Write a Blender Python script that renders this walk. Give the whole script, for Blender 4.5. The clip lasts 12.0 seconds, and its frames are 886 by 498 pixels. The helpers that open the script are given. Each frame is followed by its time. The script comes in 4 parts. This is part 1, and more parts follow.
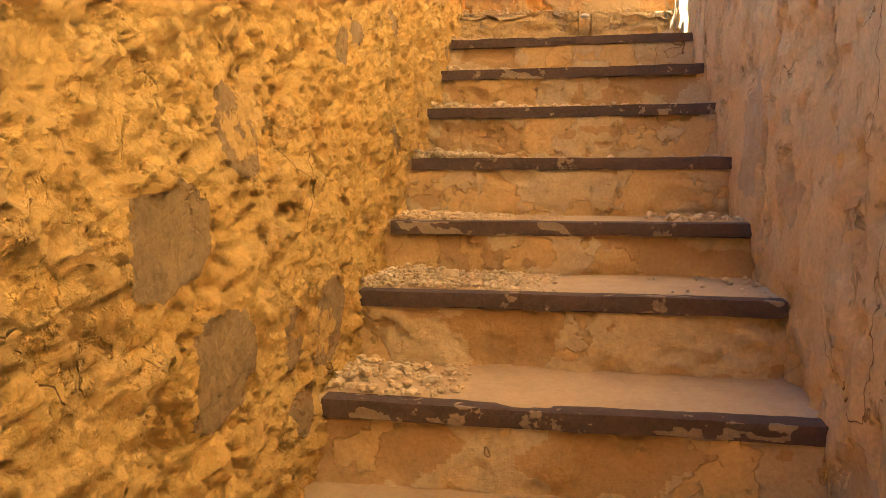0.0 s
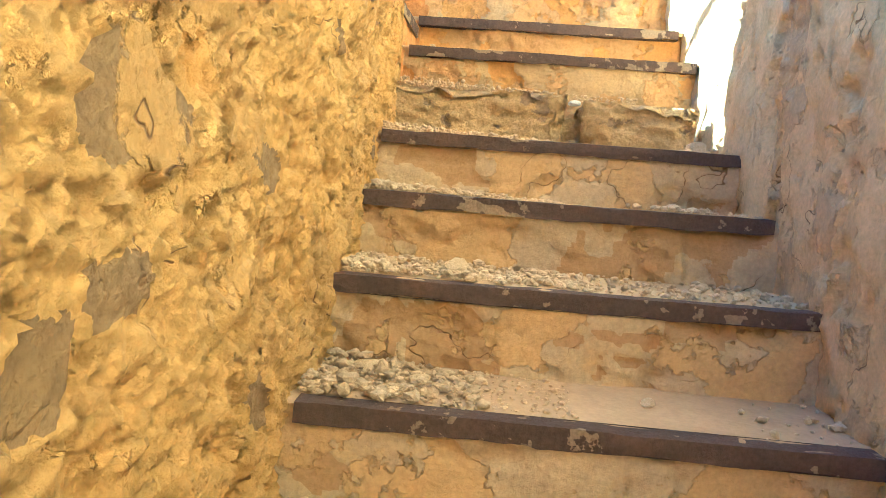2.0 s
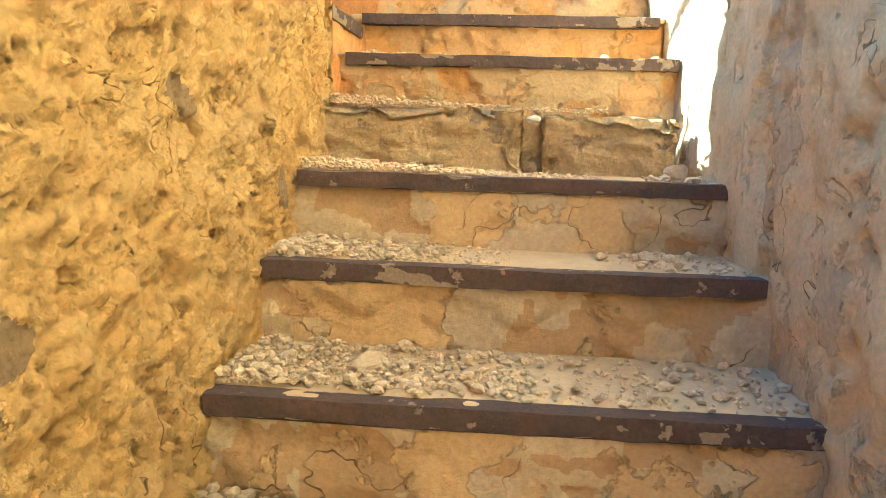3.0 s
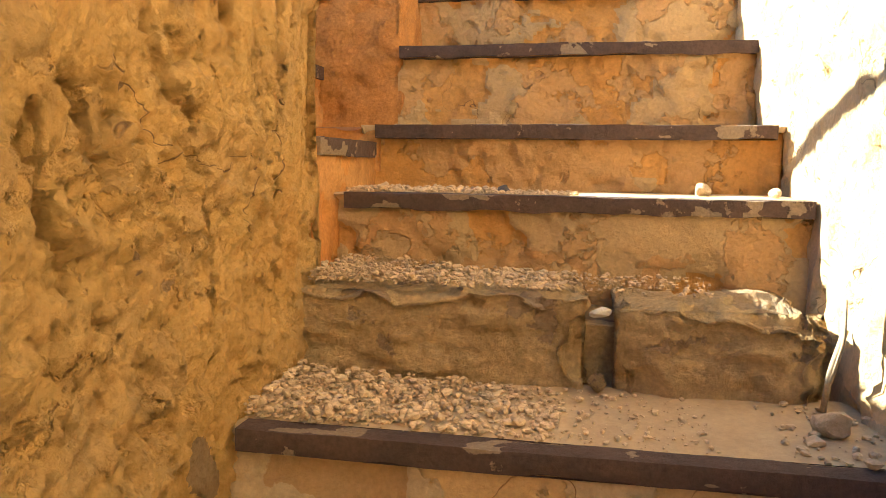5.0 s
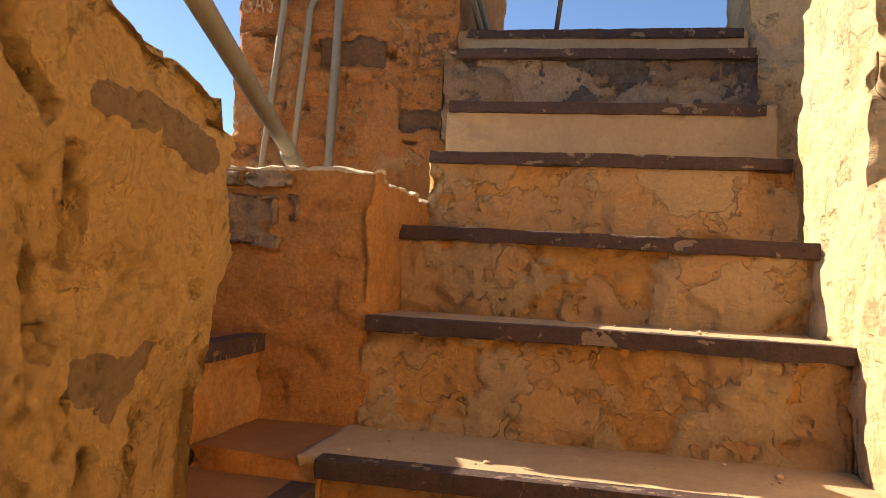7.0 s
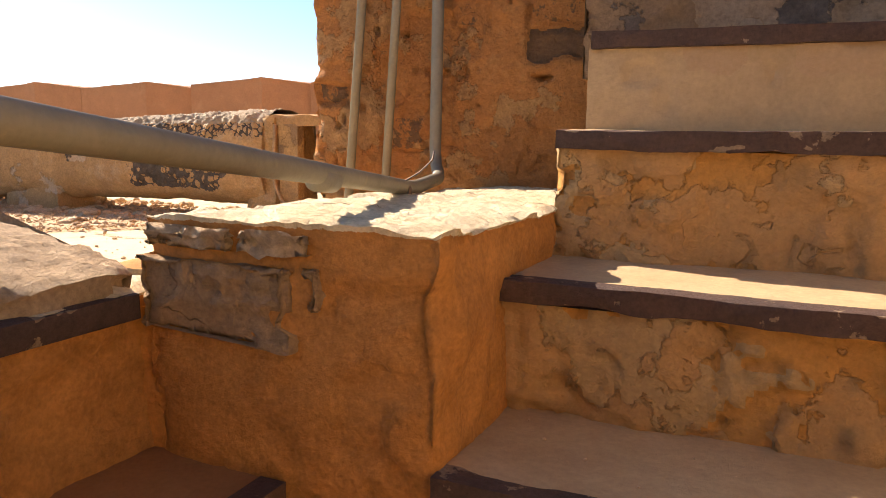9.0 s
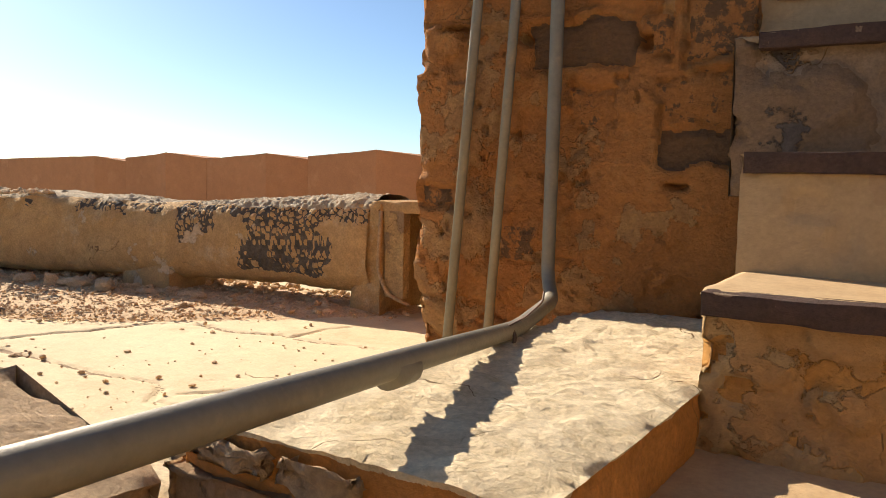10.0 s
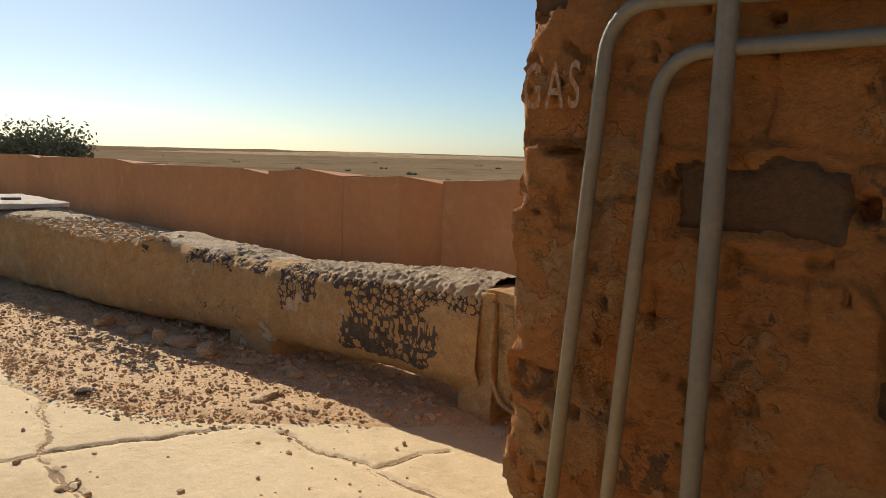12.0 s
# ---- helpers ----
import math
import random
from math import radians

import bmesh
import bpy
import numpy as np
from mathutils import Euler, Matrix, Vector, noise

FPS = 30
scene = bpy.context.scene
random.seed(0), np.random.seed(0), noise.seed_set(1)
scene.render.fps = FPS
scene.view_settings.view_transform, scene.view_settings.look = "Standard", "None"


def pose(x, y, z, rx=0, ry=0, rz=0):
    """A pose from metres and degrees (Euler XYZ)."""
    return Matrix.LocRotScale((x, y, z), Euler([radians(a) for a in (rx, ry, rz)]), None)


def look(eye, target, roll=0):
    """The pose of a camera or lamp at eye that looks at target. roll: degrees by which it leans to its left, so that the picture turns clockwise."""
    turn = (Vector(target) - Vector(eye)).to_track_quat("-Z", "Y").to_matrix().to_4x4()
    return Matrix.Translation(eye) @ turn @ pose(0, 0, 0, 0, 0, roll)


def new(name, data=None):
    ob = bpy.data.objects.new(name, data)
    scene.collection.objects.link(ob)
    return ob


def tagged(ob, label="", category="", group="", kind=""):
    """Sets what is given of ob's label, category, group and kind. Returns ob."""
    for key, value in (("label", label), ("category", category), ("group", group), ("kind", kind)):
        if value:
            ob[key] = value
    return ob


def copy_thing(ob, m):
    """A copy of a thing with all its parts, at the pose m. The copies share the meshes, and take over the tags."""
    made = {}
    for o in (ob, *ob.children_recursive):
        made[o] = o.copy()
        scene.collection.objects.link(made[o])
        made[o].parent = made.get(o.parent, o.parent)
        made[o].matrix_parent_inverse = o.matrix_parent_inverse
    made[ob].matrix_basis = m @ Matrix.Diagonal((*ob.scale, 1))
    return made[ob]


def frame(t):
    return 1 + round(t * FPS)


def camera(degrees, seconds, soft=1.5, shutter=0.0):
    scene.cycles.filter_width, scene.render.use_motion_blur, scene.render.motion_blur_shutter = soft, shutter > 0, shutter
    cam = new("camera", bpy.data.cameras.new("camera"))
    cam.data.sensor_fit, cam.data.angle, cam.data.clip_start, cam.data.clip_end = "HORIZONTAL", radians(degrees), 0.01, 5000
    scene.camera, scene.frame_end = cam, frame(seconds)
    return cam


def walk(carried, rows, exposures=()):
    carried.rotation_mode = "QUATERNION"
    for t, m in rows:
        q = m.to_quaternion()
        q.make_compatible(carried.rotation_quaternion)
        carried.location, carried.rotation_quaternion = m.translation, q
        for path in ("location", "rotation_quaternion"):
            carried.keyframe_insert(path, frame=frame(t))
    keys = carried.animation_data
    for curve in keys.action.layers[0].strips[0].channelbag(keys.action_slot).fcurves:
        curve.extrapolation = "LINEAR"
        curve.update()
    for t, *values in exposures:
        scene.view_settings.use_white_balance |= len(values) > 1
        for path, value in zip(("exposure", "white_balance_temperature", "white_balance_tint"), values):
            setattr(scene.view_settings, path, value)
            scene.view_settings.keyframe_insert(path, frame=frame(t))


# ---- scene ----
cam = camera(61.0, 12.0, soft=0.9)
PATH = [
    (0, (1.071, 0.067, 2.238), (0.702, 2.022, 2.034), -0.2),
    (0.5, (0.936, 0.508, 2.288), (0.496, 2.45, 2.105), 0.3),
    (1, (0.966, 0.763, 2.379), (0.779, 2.75, 2.258), 1.5),
    (1.5, (0.947, 1.036, 2.579), (0.733, 3.019, 2.429), 2.3),
    (2, (0.818, 1.323, 2.709), (0.679, 3.311, 2.535), 4.4),
    (2.5, (0.898, 1.543, 2.766), (0.794, 3.528, 2.548), 4.1),
    (2.7, (0.945, 1.617, 2.843), (0.823, 3.599, 2.602), 3.0),
    (4.3, (1.064, 2.247, 3.237), (0.772, 4.196, 2.895), 0.6),
    (4.5, (1.088, 2.291, 3.302), (0.759, 4.239, 2.991), 0.4),
    (5, (1.01, 2.517, 3.326), (0.652, 4.472, 3.102), 0.7),
    (5.5, (0.979, 2.683, 3.501), (0.676, 4.655, 3.365), 0.8),
    (6, (1.084, 2.833, 3.711), (0.76, 4.791, 3.954), 1.3),
    (6.5, (1.05, 2.972, 3.741), (0.673, 4.928, 3.917), 2.2),
    (7, (0.936, 3.217, 3.852), (0.553, 5.179, 3.908), 3.2),
    (7.2, (0.947, 3.305, 3.894), (0.549, 5.265, 3.886), 2.7),
    (8.8, (0.846, 3.991, 4.282), (-0.043, 5.739, 3.891), -0.7),
    (9, (0.826, 4.089, 4.252), (0.037, 5.9, 3.94), 0.9),
    (9.5, (0.86, 4.196, 4.437), (0.039, 6.005, 4.212), 1.2),
    (10, (0.693, 4.41, 4.433), (-0.378, 6.09, 4.255), 1.1),
    (10.5, (0.617, 4.61, 4.523), (-0.506, 6.25, 4.304), 0.3),
    (11, (0.617, 4.81, 4.766), (-0.672, 6.32, 4.527), -0.2),
    (11.5, (0.568, 4.917, 4.851), (-0.869, 6.296, 4.67), 2.4),
    (12, (0.388, 5.132, 4.93), (-1.01, 6.54, 4.676), 1.6),
]
EXPOSURES = [
    (0, 3.4, 6700, -3),
    (0.5, 3.7, 6000, -8),
    (1, 3.8, 5200, -14),
    (2, 3.9, 4500, -22),
    (2.5, 3.85, 4600, -22),
    (4.5, 3.4, 5000, -20),
    (5, 2.8, 5900, -4),
    (5.5, 1.9, 7000, 11),
    (6, 1.35, 6800, 13),
    (6.5, 1.2, 6900, 14),
    (7, 1.5, 7200, 18),
    (9, 1.5, 7300, 20),
    (9.5, 1.3, 7200, 17),
    (10, 0.9, 7200, 14),
    (10.5, 0.42, 7300, 13),
    (11, 0.85, 7400, 13),
    (11.5, 0.38, 7300, 13),
    (12, 0.22, 7400, 14),
]
walk(cam, [(t, look(eye, target, roll)) for t, eye, target, roll in PATH], EXPOSURES)

# ---- world, sun ----
SUN_WAY = Vector((1.17, -0.295, -0.71)).normalized()
world = bpy.data.worlds.new("world")
scene.world = world
world.use_nodes = True
wn = world.node_tree
sky = wn.nodes.new("ShaderNodeTexSky")
sky.sky_type = "NISHITA"
sky.sun_disc = False
sky.sun_elevation = radians(30.5)
sky.sun_rotation = radians(-75.8)
sky.air_density, sky.dust_density, sky.ozone_density = 0.75, 0.5, 3.0
wn.nodes["Background"].inputs["Strength"].default_value = 0.071
clear = wn.nodes.new("ShaderNodeMix")
clear.data_type, clear.blend_type = "RGBA", "MULTIPLY"
clear.inputs[0].default_value = 1.0
clear.inputs[7].default_value = (0.82, 1.0, 1.09, 1)
wn.links.new(sky.outputs["Color"], clear.inputs[6])
wn.links.new(clear.outputs[2], wn.nodes["Background"].inputs["Color"])
sun_data = bpy.data.lights.new("sun", "SUN")
sun_data.energy, sun_data.angle, sun_data.color = 4.6, radians(0.5), (1.0, 0.93, 0.82)
sun = new("sun", sun_data)
sun.matrix_world = look((0, 0, 12), Vector((0, 0, 12)) + SUN_WAY)


# ---- noise ----
def hash3(I, seed):
    h = (I[..., 0] * 73856093) ^ (I[..., 1] * 19349663) ^ (I[..., 2] * 83492791) ^ (seed * 2654435761 % 4294967296)
    h = (h ^ (h >> 13)) * 1274126177 & 0xFFFFFFFF
    h = (h ^ (h >> 16)) * 2246822519 & 0xFFFFFFFF
    return ((h ^ (h >> 15)) & 0xFFFFFF) / float(0xFFFFFF)


def vnoise(P, scale, seed=0):
    """Value noise from -1 to 1 at the points P."""
    Q = P * scale + 517.3
    I = np.floor(Q).astype(np.int64)
    f = Q - I
    f = f * f * f * (f * (f * 6 - 15) + 10)
    out = 0
    for dx in (0, 1):
        wx = f[:, 0] if dx else 1 - f[:, 0]
        for dy in (0, 1):
            wy = f[:, 1] if dy else 1 - f[:, 1]
            for dz in (0, 1):
                wz = f[:, 2] if dz else 1 - f[:, 2]
                out = out + wx * wy * wz * hash3(I + np.array([dx, dy, dz]), seed)
    return out * 2 - 1


def fbm(P, scale, octaves=4, seed=0, gain=0.5):
    out, a, total = 0, 1.0, 0.0
    for n in range(octaves):
        out = out + a * vnoise(P, scale * 2.03**n, seed + n * 17)
        total += a
        a *= gain
    return out / total


def worley(P, scale, seed=0):
    """The distances to the nearest and second nearest cell, and the nearest cell's number from 0 to 1."""
    Q = P * scale + 311.7
    I = np.floor(Q).astype(np.int64)
    f1, f2, who = np.full(len(P), 9.0), np.full(len(P), 9.0), np.zeros(len(P))
    for dx in (-1, 0, 1):
        for dy in (-1, 0, 1):
            for dz in (-1, 0, 1):
                J = I + np.array([dx, dy, dz])
                c = J + np.stack([hash3(J, seed), hash3(J, seed + 1), hash3(J, seed + 2)], -1)
                d = np.linalg.norm(c - Q, axis=1)
                near = d < f1
                f2 = np.where(near, f1, np.minimum(f2, d))
                who = np.where(near, hash3(J, seed + 3), who)
                f1 = np.where(near, d, f1)
    return f1, f2, who


def step(a, b, x):
    t = np.clip((x - a) / (b - a), 0, 1)
    return t * t * (3 - 2 * t)


# ---- materials ----
def material(name, tones, mask_tones=None, rough=0.92, metal=0.0, bump=0.4, grain=90.0, broad=1.6, spread=0.42, specular=0.25, random_tint=0.0, detail_bump=0.045, crack_tone=(0.30, 0.175, 0.08), patches=None, cracks=0.0, chips=0.0, flakes=None, pits=None):
    """Mottled material: broad blend of two tones, finer mottling, grain and bump; the mesh's 'mask' brings in mask_tones."""
    m = bpy.data.materials.new(name)
    m.use_nodes = True
    t = m.node_tree
    n, l = t.nodes, t.links
    bsdf = n["Principled BSDF"]
    coord = n.new("ShaderNodeTexCoord")

    def noise_tex(scale, detail=5.0, rough_=0.6):
        k = n.new("ShaderNodeTexNoise")
        k.inputs["Scale"].default_value, k.inputs["Detail"].default_value, k.inputs["Roughness"].default_value = scale, detail, rough_
        l.new(coord.outputs["Object"], k.inputs["Vector"])
        return k

    def blend(fac, a, b, lo=0.35, hi=0.65):
        r = n.new("ShaderNodeMapRange")
        r.inputs["From Min"].default_value, r.inputs["From Max"].default_value = lo, hi
        l.new(fac, r.inputs["Value"])
        x = n.new("ShaderNodeMix")
        x.data_type = "RGBA"
        l.new(r.outputs["Result"], x.inputs[0])
        for v, s in ((a, x.inputs[6]), (b, x.inputs[7])):
            if isinstance(v, tuple):
                s.default_value = (*v, 1)
            else:
                l.new(v, s)
        return x.outputs[2]

    big, mid, fine = noise_tex(broad), noise_tex(broad * 7, 8.0, 0.72), noise_tex(grain, 4)
    col = blend(big.outputs["Fac"], tones[0], tones[1])
    if len(tones) > 2:
        spots = noise_tex(broad * 2.3, 7, 0.7)
        col = blend(spots.outputs["Fac"], col, tones[2], 0.55, 0.68)
    if mask_tones:
        at = n.new("ShaderNodeAttribute")
        at.attribute_name = "mask"
        under = blend(mid.outputs["Fac"], mask_tones[0], mask_tones[1])
        ragged = n.new("ShaderNodeMath")
        ragged.operation = "MULTIPLY_ADD"
        ragged.inputs[1].default_value = 1.1
        l.new(noise_tex(26.0, 6.0, 0.7).outputs["Fac"], ragged.inputs[0])
        l.new(at.outputs["Fac"], ragged.inputs[2])
        col = blend(ragged.outputs[0], col, under, 1.02, 1.08)
    heights = []
    if patches:
        scale, limit, one, two, deep = patches
        k = noise_tex(scale, 8.0, 0.6)
        r = n.new("ShaderNodeMapRange")
        r.inputs["From Min"].default_value, r.inputs["From Max"].default_value = limit - 0.006, limit + 0.006
        l.new(k.outputs["Fac"], r.inputs["Value"])
        col = blend(r.outputs["Result"], col, blend(mid.outputs["Fac"], one, two), 0.0, 1.0)
        heights.append((r.outputs["Result"], deep))
    if cracks:
        k, where = noise_tex(cracks, 4.0, 0.5), noise_tex(cracks * 0.8 + 0.31, 2.0, 0.5)
        off = n.new("ShaderNodeMath")
        off.operation = "SUBTRACT"
        off.inputs[1].default_value = 0.5
        l.new(k.outputs["Fac"], off.inputs[0])
        size = n.new("ShaderNodeMath")
        size.operation = "ABSOLUTE"
        l.new(off.outputs[0], size.inputs[0])
        r = n.new("ShaderNodeMapRange")
        r.inputs["From Min"].default_value, r.inputs["From Max"].default_value = 0.0028, 0.0006
        l.new(size.outputs[0], r.inputs["Value"])
        w = n.new("ShaderNodeMapRange")
        w.inputs["From Min"].default_value, w.inputs["From Max"].default_value = 0.55, 0.62
        l.new(where.outputs["Fac"], w.inputs["Value"])
        both_ = n.new("ShaderNodeMath")
        both_.operation = "MULTIPLY"
        l.new(r.outputs["Result"], both_.inputs[0])
        l.new(w.outputs["Result"], both_.inputs[1])
        col = blend(both_.outputs[0], col, crack_tone, 0.0, 1.0)
        heights.append((both_.outputs[0], -0.010))
    if chips:
        k = n.new("ShaderNodeTexVoronoi")
        k.inputs["Scale"].default_value = chips
        l.new(coord.outputs["Object"], k.inputs["Vector"])
        heights.append((k.outputs["Distance"], -0.004))
    if flakes:
        scale, deep = flakes
        k = noise_tex(scale, 7.0, 0.58)
        k.inputs["Distortion"].default_value = 0.35
        r = n.new("ShaderNodeMapRange")
        r.interpolation_type = "STEPPED"
        r.inputs["From Min"].default_value, r.inputs["From Max"].default_value, r.inputs["Steps"].default_value = 0.3, 0.7, 5.0
        l.new(k.outputs["Fac"], r.inputs["Value"])
        heights.append((r.outputs["Result"], deep))
    if pits:
        scale, limit, deep = pits
        k = noise_tex(scale, 5.0, 0.55)
        k.inputs["Distortion"].default_value = 0.6
        r = n.new("ShaderNodeMapRange")
        r.inputs["From Min"].default_value, r.inputs["From Max"].default_value = limit - 0.012, limit + 0.03
        l.new(k.outputs["Fac"], r.inputs["Value"])
        heights.append((r.outputs["Result"], -deep))
    value = n.new("ShaderNodeMapRange")
    value.inputs["From Min"].default_value, value.inputs["From Max"].default_value = 0.3, 0.7
    value.inputs["To Min"].default_value, value.inputs["To Max"].default_value = 1 - spread, 1 + spread * 0.6
    both = n.new("ShaderNodeMath")
    both.operation = "MULTIPLY_ADD"
    both.inputs[1].default_value, both.inputs[2].default_value = 0.45, 0.0
    l.new(fine.outputs["Fac"], both.inputs[0])
    add = n.new("ShaderNodeMath")
    add.operation = "MULTIPLY_ADD"
    add.inputs[1].default_value = 0.55
    l.new(mid.outputs["Fac"], add.inputs[0])
    l.new(both.outputs[0], add.inputs[2])
    l.new(add.outputs[0], value.inputs["Value"])
    level = value.outputs["Result"]
    if random_tint:
        info = n.new("ShaderNodeObjectInfo")
        island = n.new("ShaderNodeNewGeometry")
        mix = n.new("ShaderNodeMath")
        mix.operation = "ADD"
        l.new(info.outputs["Random"], mix.inputs[0])
        l.new(island.outputs["Random Per Island"], mix.inputs[1])
        rr = n.new("ShaderNodeMapRange")
        rr.inputs["From Max"].default_value = 2.0
        rr.inputs["To Min"].default_value, rr.inputs["To Max"].default_value = 1 - random_tint, 1 + random_tint
        l.new(mix.outputs[0], rr.inputs["Value"])
        k = n.new("ShaderNodeMath")
        k.operation = "MULTIPLY"
        l.new(level, k.inputs[0])
        l.new(rr.outputs["Result"], k.inputs[1])
        level = k.outputs[0]
    sc = n.new("ShaderNodeVectorMath")
    sc.operation = "SCALE"
    l.new(col, sc.inputs[0])
    l.new(level, sc.inputs["Scale"])
    l.new(sc.outputs[0], bsdf.inputs["Base Color"])
    bsdf.inputs["Roughness"].default_value, bsdf.inputs["Metallic"].default_value = rough, metal
    bsdf.inputs["Specular IOR Level"].default_value = specular
    if bump:
        b = n.new("ShaderNodeBump")
        b.inputs["Strength"].default_value, b.inputs["Distance"].default_value = min(1.0, bump * 1.3), detail_bump
        l.new(noise_tex(grain * 0.28, 9.0, 0.72).outputs["Fac"], b.inputs["Height"])
        for value_, deep in heights:
            c2 = n.new("ShaderNodeBump")
            c2.inputs["Strength"].default_value, c2.inputs["Distance"].default_value = 0.9, abs(deep)
            c2.invert = deep < 0
            l.new(value_, c2.inputs["Height"])
            l.new(b.outputs["Normal"], c2.inputs["Normal"])
            b = c2
        l.new(b.outputs["Normal"], bsdf.inputs["Normal"])
    return m


WALL = material("ochre_mud_wall", ((0.71, 0.405, 0.128), (0.74, 0.455, 0.165), (0.66, 0.35, 0.10)), ((0.42, 0.265, 0.125), (0.33, 0.21, 0.11)), bump=0.75, patches=(3.1, 0.56, (0.69, 0.42, 0.16), (0.63, 0.365, 0.125), 0.012), cracks=2.4, chips=42.0, flakes=(5.0, 0.03), pits=(17.0, 0.65, 0.02), spread=0.2)
WALL_R = material("pink_mud_plaster", ((0.79, 0.535, 0.26), (0.81, 0.58, 0.31), (0.75, 0.475, 0.215)), ((0.60, 0.45, 0.28), (0.66, 0.49, 0.29)), bump=0.6, patches=(3.4, 0.57, (0.62, 0.44, 0.25), (0.68, 0.46, 0.23), 0.010), cracks=3.2, flakes=(4.2, 0.045), pits=(9.0, 0.63, 0.018), spread=0.28)
RISER = material("worn_riser_plaster", ((0.58, 0.40, 0.21), (0.52, 0.375, 0.23), (0.60, 0.39, 0.18)), ((0.50, 0.30, 0.135), (0.43, 0.26, 0.125)), bump=0.45, broad=3.0, patches=(3.6, 0.545, (0.62, 0.385, 0.165), (0.56, 0.35, 0.16), -0.014), cracks=3.0, flakes=(3.6, 0.03), spread=0.3)
RISER_UP = material("patched_riser", ((0.62, 0.305, 0.085), (0.64, 0.345, 0.115), (0.55, 0.285, 0.10)), ((0.60, 0.40, 0.195), (0.53, 0.345, 0.165)), bump=0.55, broad=3.0, patches=(3.9, 0.52, (0.62, 0.365, 0.155), (0.55, 0.31, 0.13), 0.018), cracks=3.4, flakes=(4.0, 0.045), pits=(11.0, 0.66, 0.012), spread=0.26)
CEMENT = material("plain_cement_riser", ((0.46, 0.335, 0.195), (0.41, 0.29, 0.165)), ((0.44, 0.30, 0.17), (0.40, 0.28, 0.17)), bump=0.25, broad=3.0, spread=0.2)
RISER_GREY = material("blackened_riser", ((0.40, 0.30, 0.21), (0.34, 0.25, 0.17)), ((0.30, 0.20, 0.12), (0.24, 0.16, 0.10)), bump=0.5, broad=3.0, patches=(4.2, 0.53, (0.11, 0.095, 0.085), (0.17, 0.135, 0.11), -0.014), cracks=3.4, flakes=(4.0, 0.045))
DUST = material("dusty_tread", ((0.52, 0.35, 0.20), (0.45, 0.29, 0.155)), bump=0.25, broad=2.5, spread=0.2)
DUST_UP = material("brown_dusty_tread", ((0.57, 0.40, 0.225), (0.50, 0.335, 0.175)), bump=0.25, broad=2.5, spread=0.2)
DUST_RED = material("red_dusty_tread", ((0.36, 0.165, 0.06), (0.31, 0.135, 0.05)), bump=0.25, broad=2.5, spread=0.2)
TIMBER = material("dark_painted_nosing", ((0.11, 0.064, 0.048), (0.08, 0.05, 0.04)), ((0.34, 0.24, 0.15), (0.24, 0.17, 0.11)), rough=0.7, bump=0.4, broad=8.0, grain=140, patches=(14.0, 0.62, (0.22, 0.155, 0.10), (0.30, 0.21, 0.135), -0.004))
TOWER = material("red_mud_tower", ((0.61, 0.26, 0.08), (0.56, 0.235, 0.075), (0.64, 0.315, 0.11)), ((0.29, 0.155, 0.072), (0.19, 0.11, 0.06)), bump=0.75, broad=2.2, patches=(3.3, 0.56, (0.54, 0.275, 0.11), (0.60, 0.34, 0.14), 0.014), cracks=2.6, flakes=(3.8, 0.05), pits=(14.0, 0.69, 0.014), spread=0.3)
CHEEK = material("smooth_red_plaster", ((0.54, 0.225, 0.058), (0.59, 0.27, 0.075)), ((0.52, 0.25, 0.085), (0.57, 0.29, 0.10)), bump=0.35, broad=2.0, cracks=2.6, flakes=(3.0, 0.014))
LEDGE = material("bleached_ledge", ((0.55, 0.235, 0.062), (0.59, 0.27, 0.08)), ((0.74, 0.585, 0.36), (0.80, 0.67, 0.46)), bump=0.5, broad=2.0, cracks=2.2, flakes=(7.0, 0.012))
FLOOR = material("terrace_screed", ((0.74, 0.61, 0.39), (0.68, 0.55, 0.34), (0.62, 0.485, 0.29)), ((0.28, 0.19, 0.11), (0.38, 0.27, 0.16)), bump=0.2, broad=1.2, spread=0.2, cracks=0.9)
STONE = material("pale_limestone", ((0.72, 0.535, 0.34), (0.60, 0.42, 0.24)), bump=0.5, broad=9.0, random_tint=0.3)
GRAVEL = material("gravel", ((0.70, 0.50, 0.30), (0.60, 0.41, 0.23)), bump=0.3, broad=8.0, random_tint=0.12)
# dark stones; also stands in for the shade inside the duct's hollow end
DARKROCK_AND_SHADE = material("dark_stone", ((0.13, 0.11, 0.10), (0.20, 0.16, 0.13)), bump=0.5, broad=9.0)
HSTONE = material("brown_sandstone", ((0.64, 0.43, 0.205), (0.57, 0.37, 0.17), (0.67, 0.46, 0.22)), bump=0.7, broad=4.0, patches=(4.0, 0.55, (0.46, 0.32, 0.19), (0.40, 0.26, 0.14), -0.016), cracks=2.9, flakes=(5.0, 0.03))
GREYSTONE = material("grey_brown_stone", ((0.43, 0.275, 0.15), (0.37, 0.235, 0.125)), bump=0.5, broad=4.0, cracks=3.0)
BLEACHED = material("bleached_stone", ((0.58, 0.41, 0.25), (0.50, 0.345, 0.20)), bump=0.6, broad=6.0)
BEAM = material("coated_duct", ((0.60, 0.385, 0.18), (0.55, 0.335, 0.145), (0.64, 0.46, 0.27)), ((0.09, 0.075, 0.06), (0.16, 0.13, 0.10)), bump=0.5, broad=2.0, patches=(2.4, 0.60, (0.68, 0.54, 0.38), (0.62, 0.45, 0.27), -0.008), cracks=2.2, flakes=(3.0, 0.014))
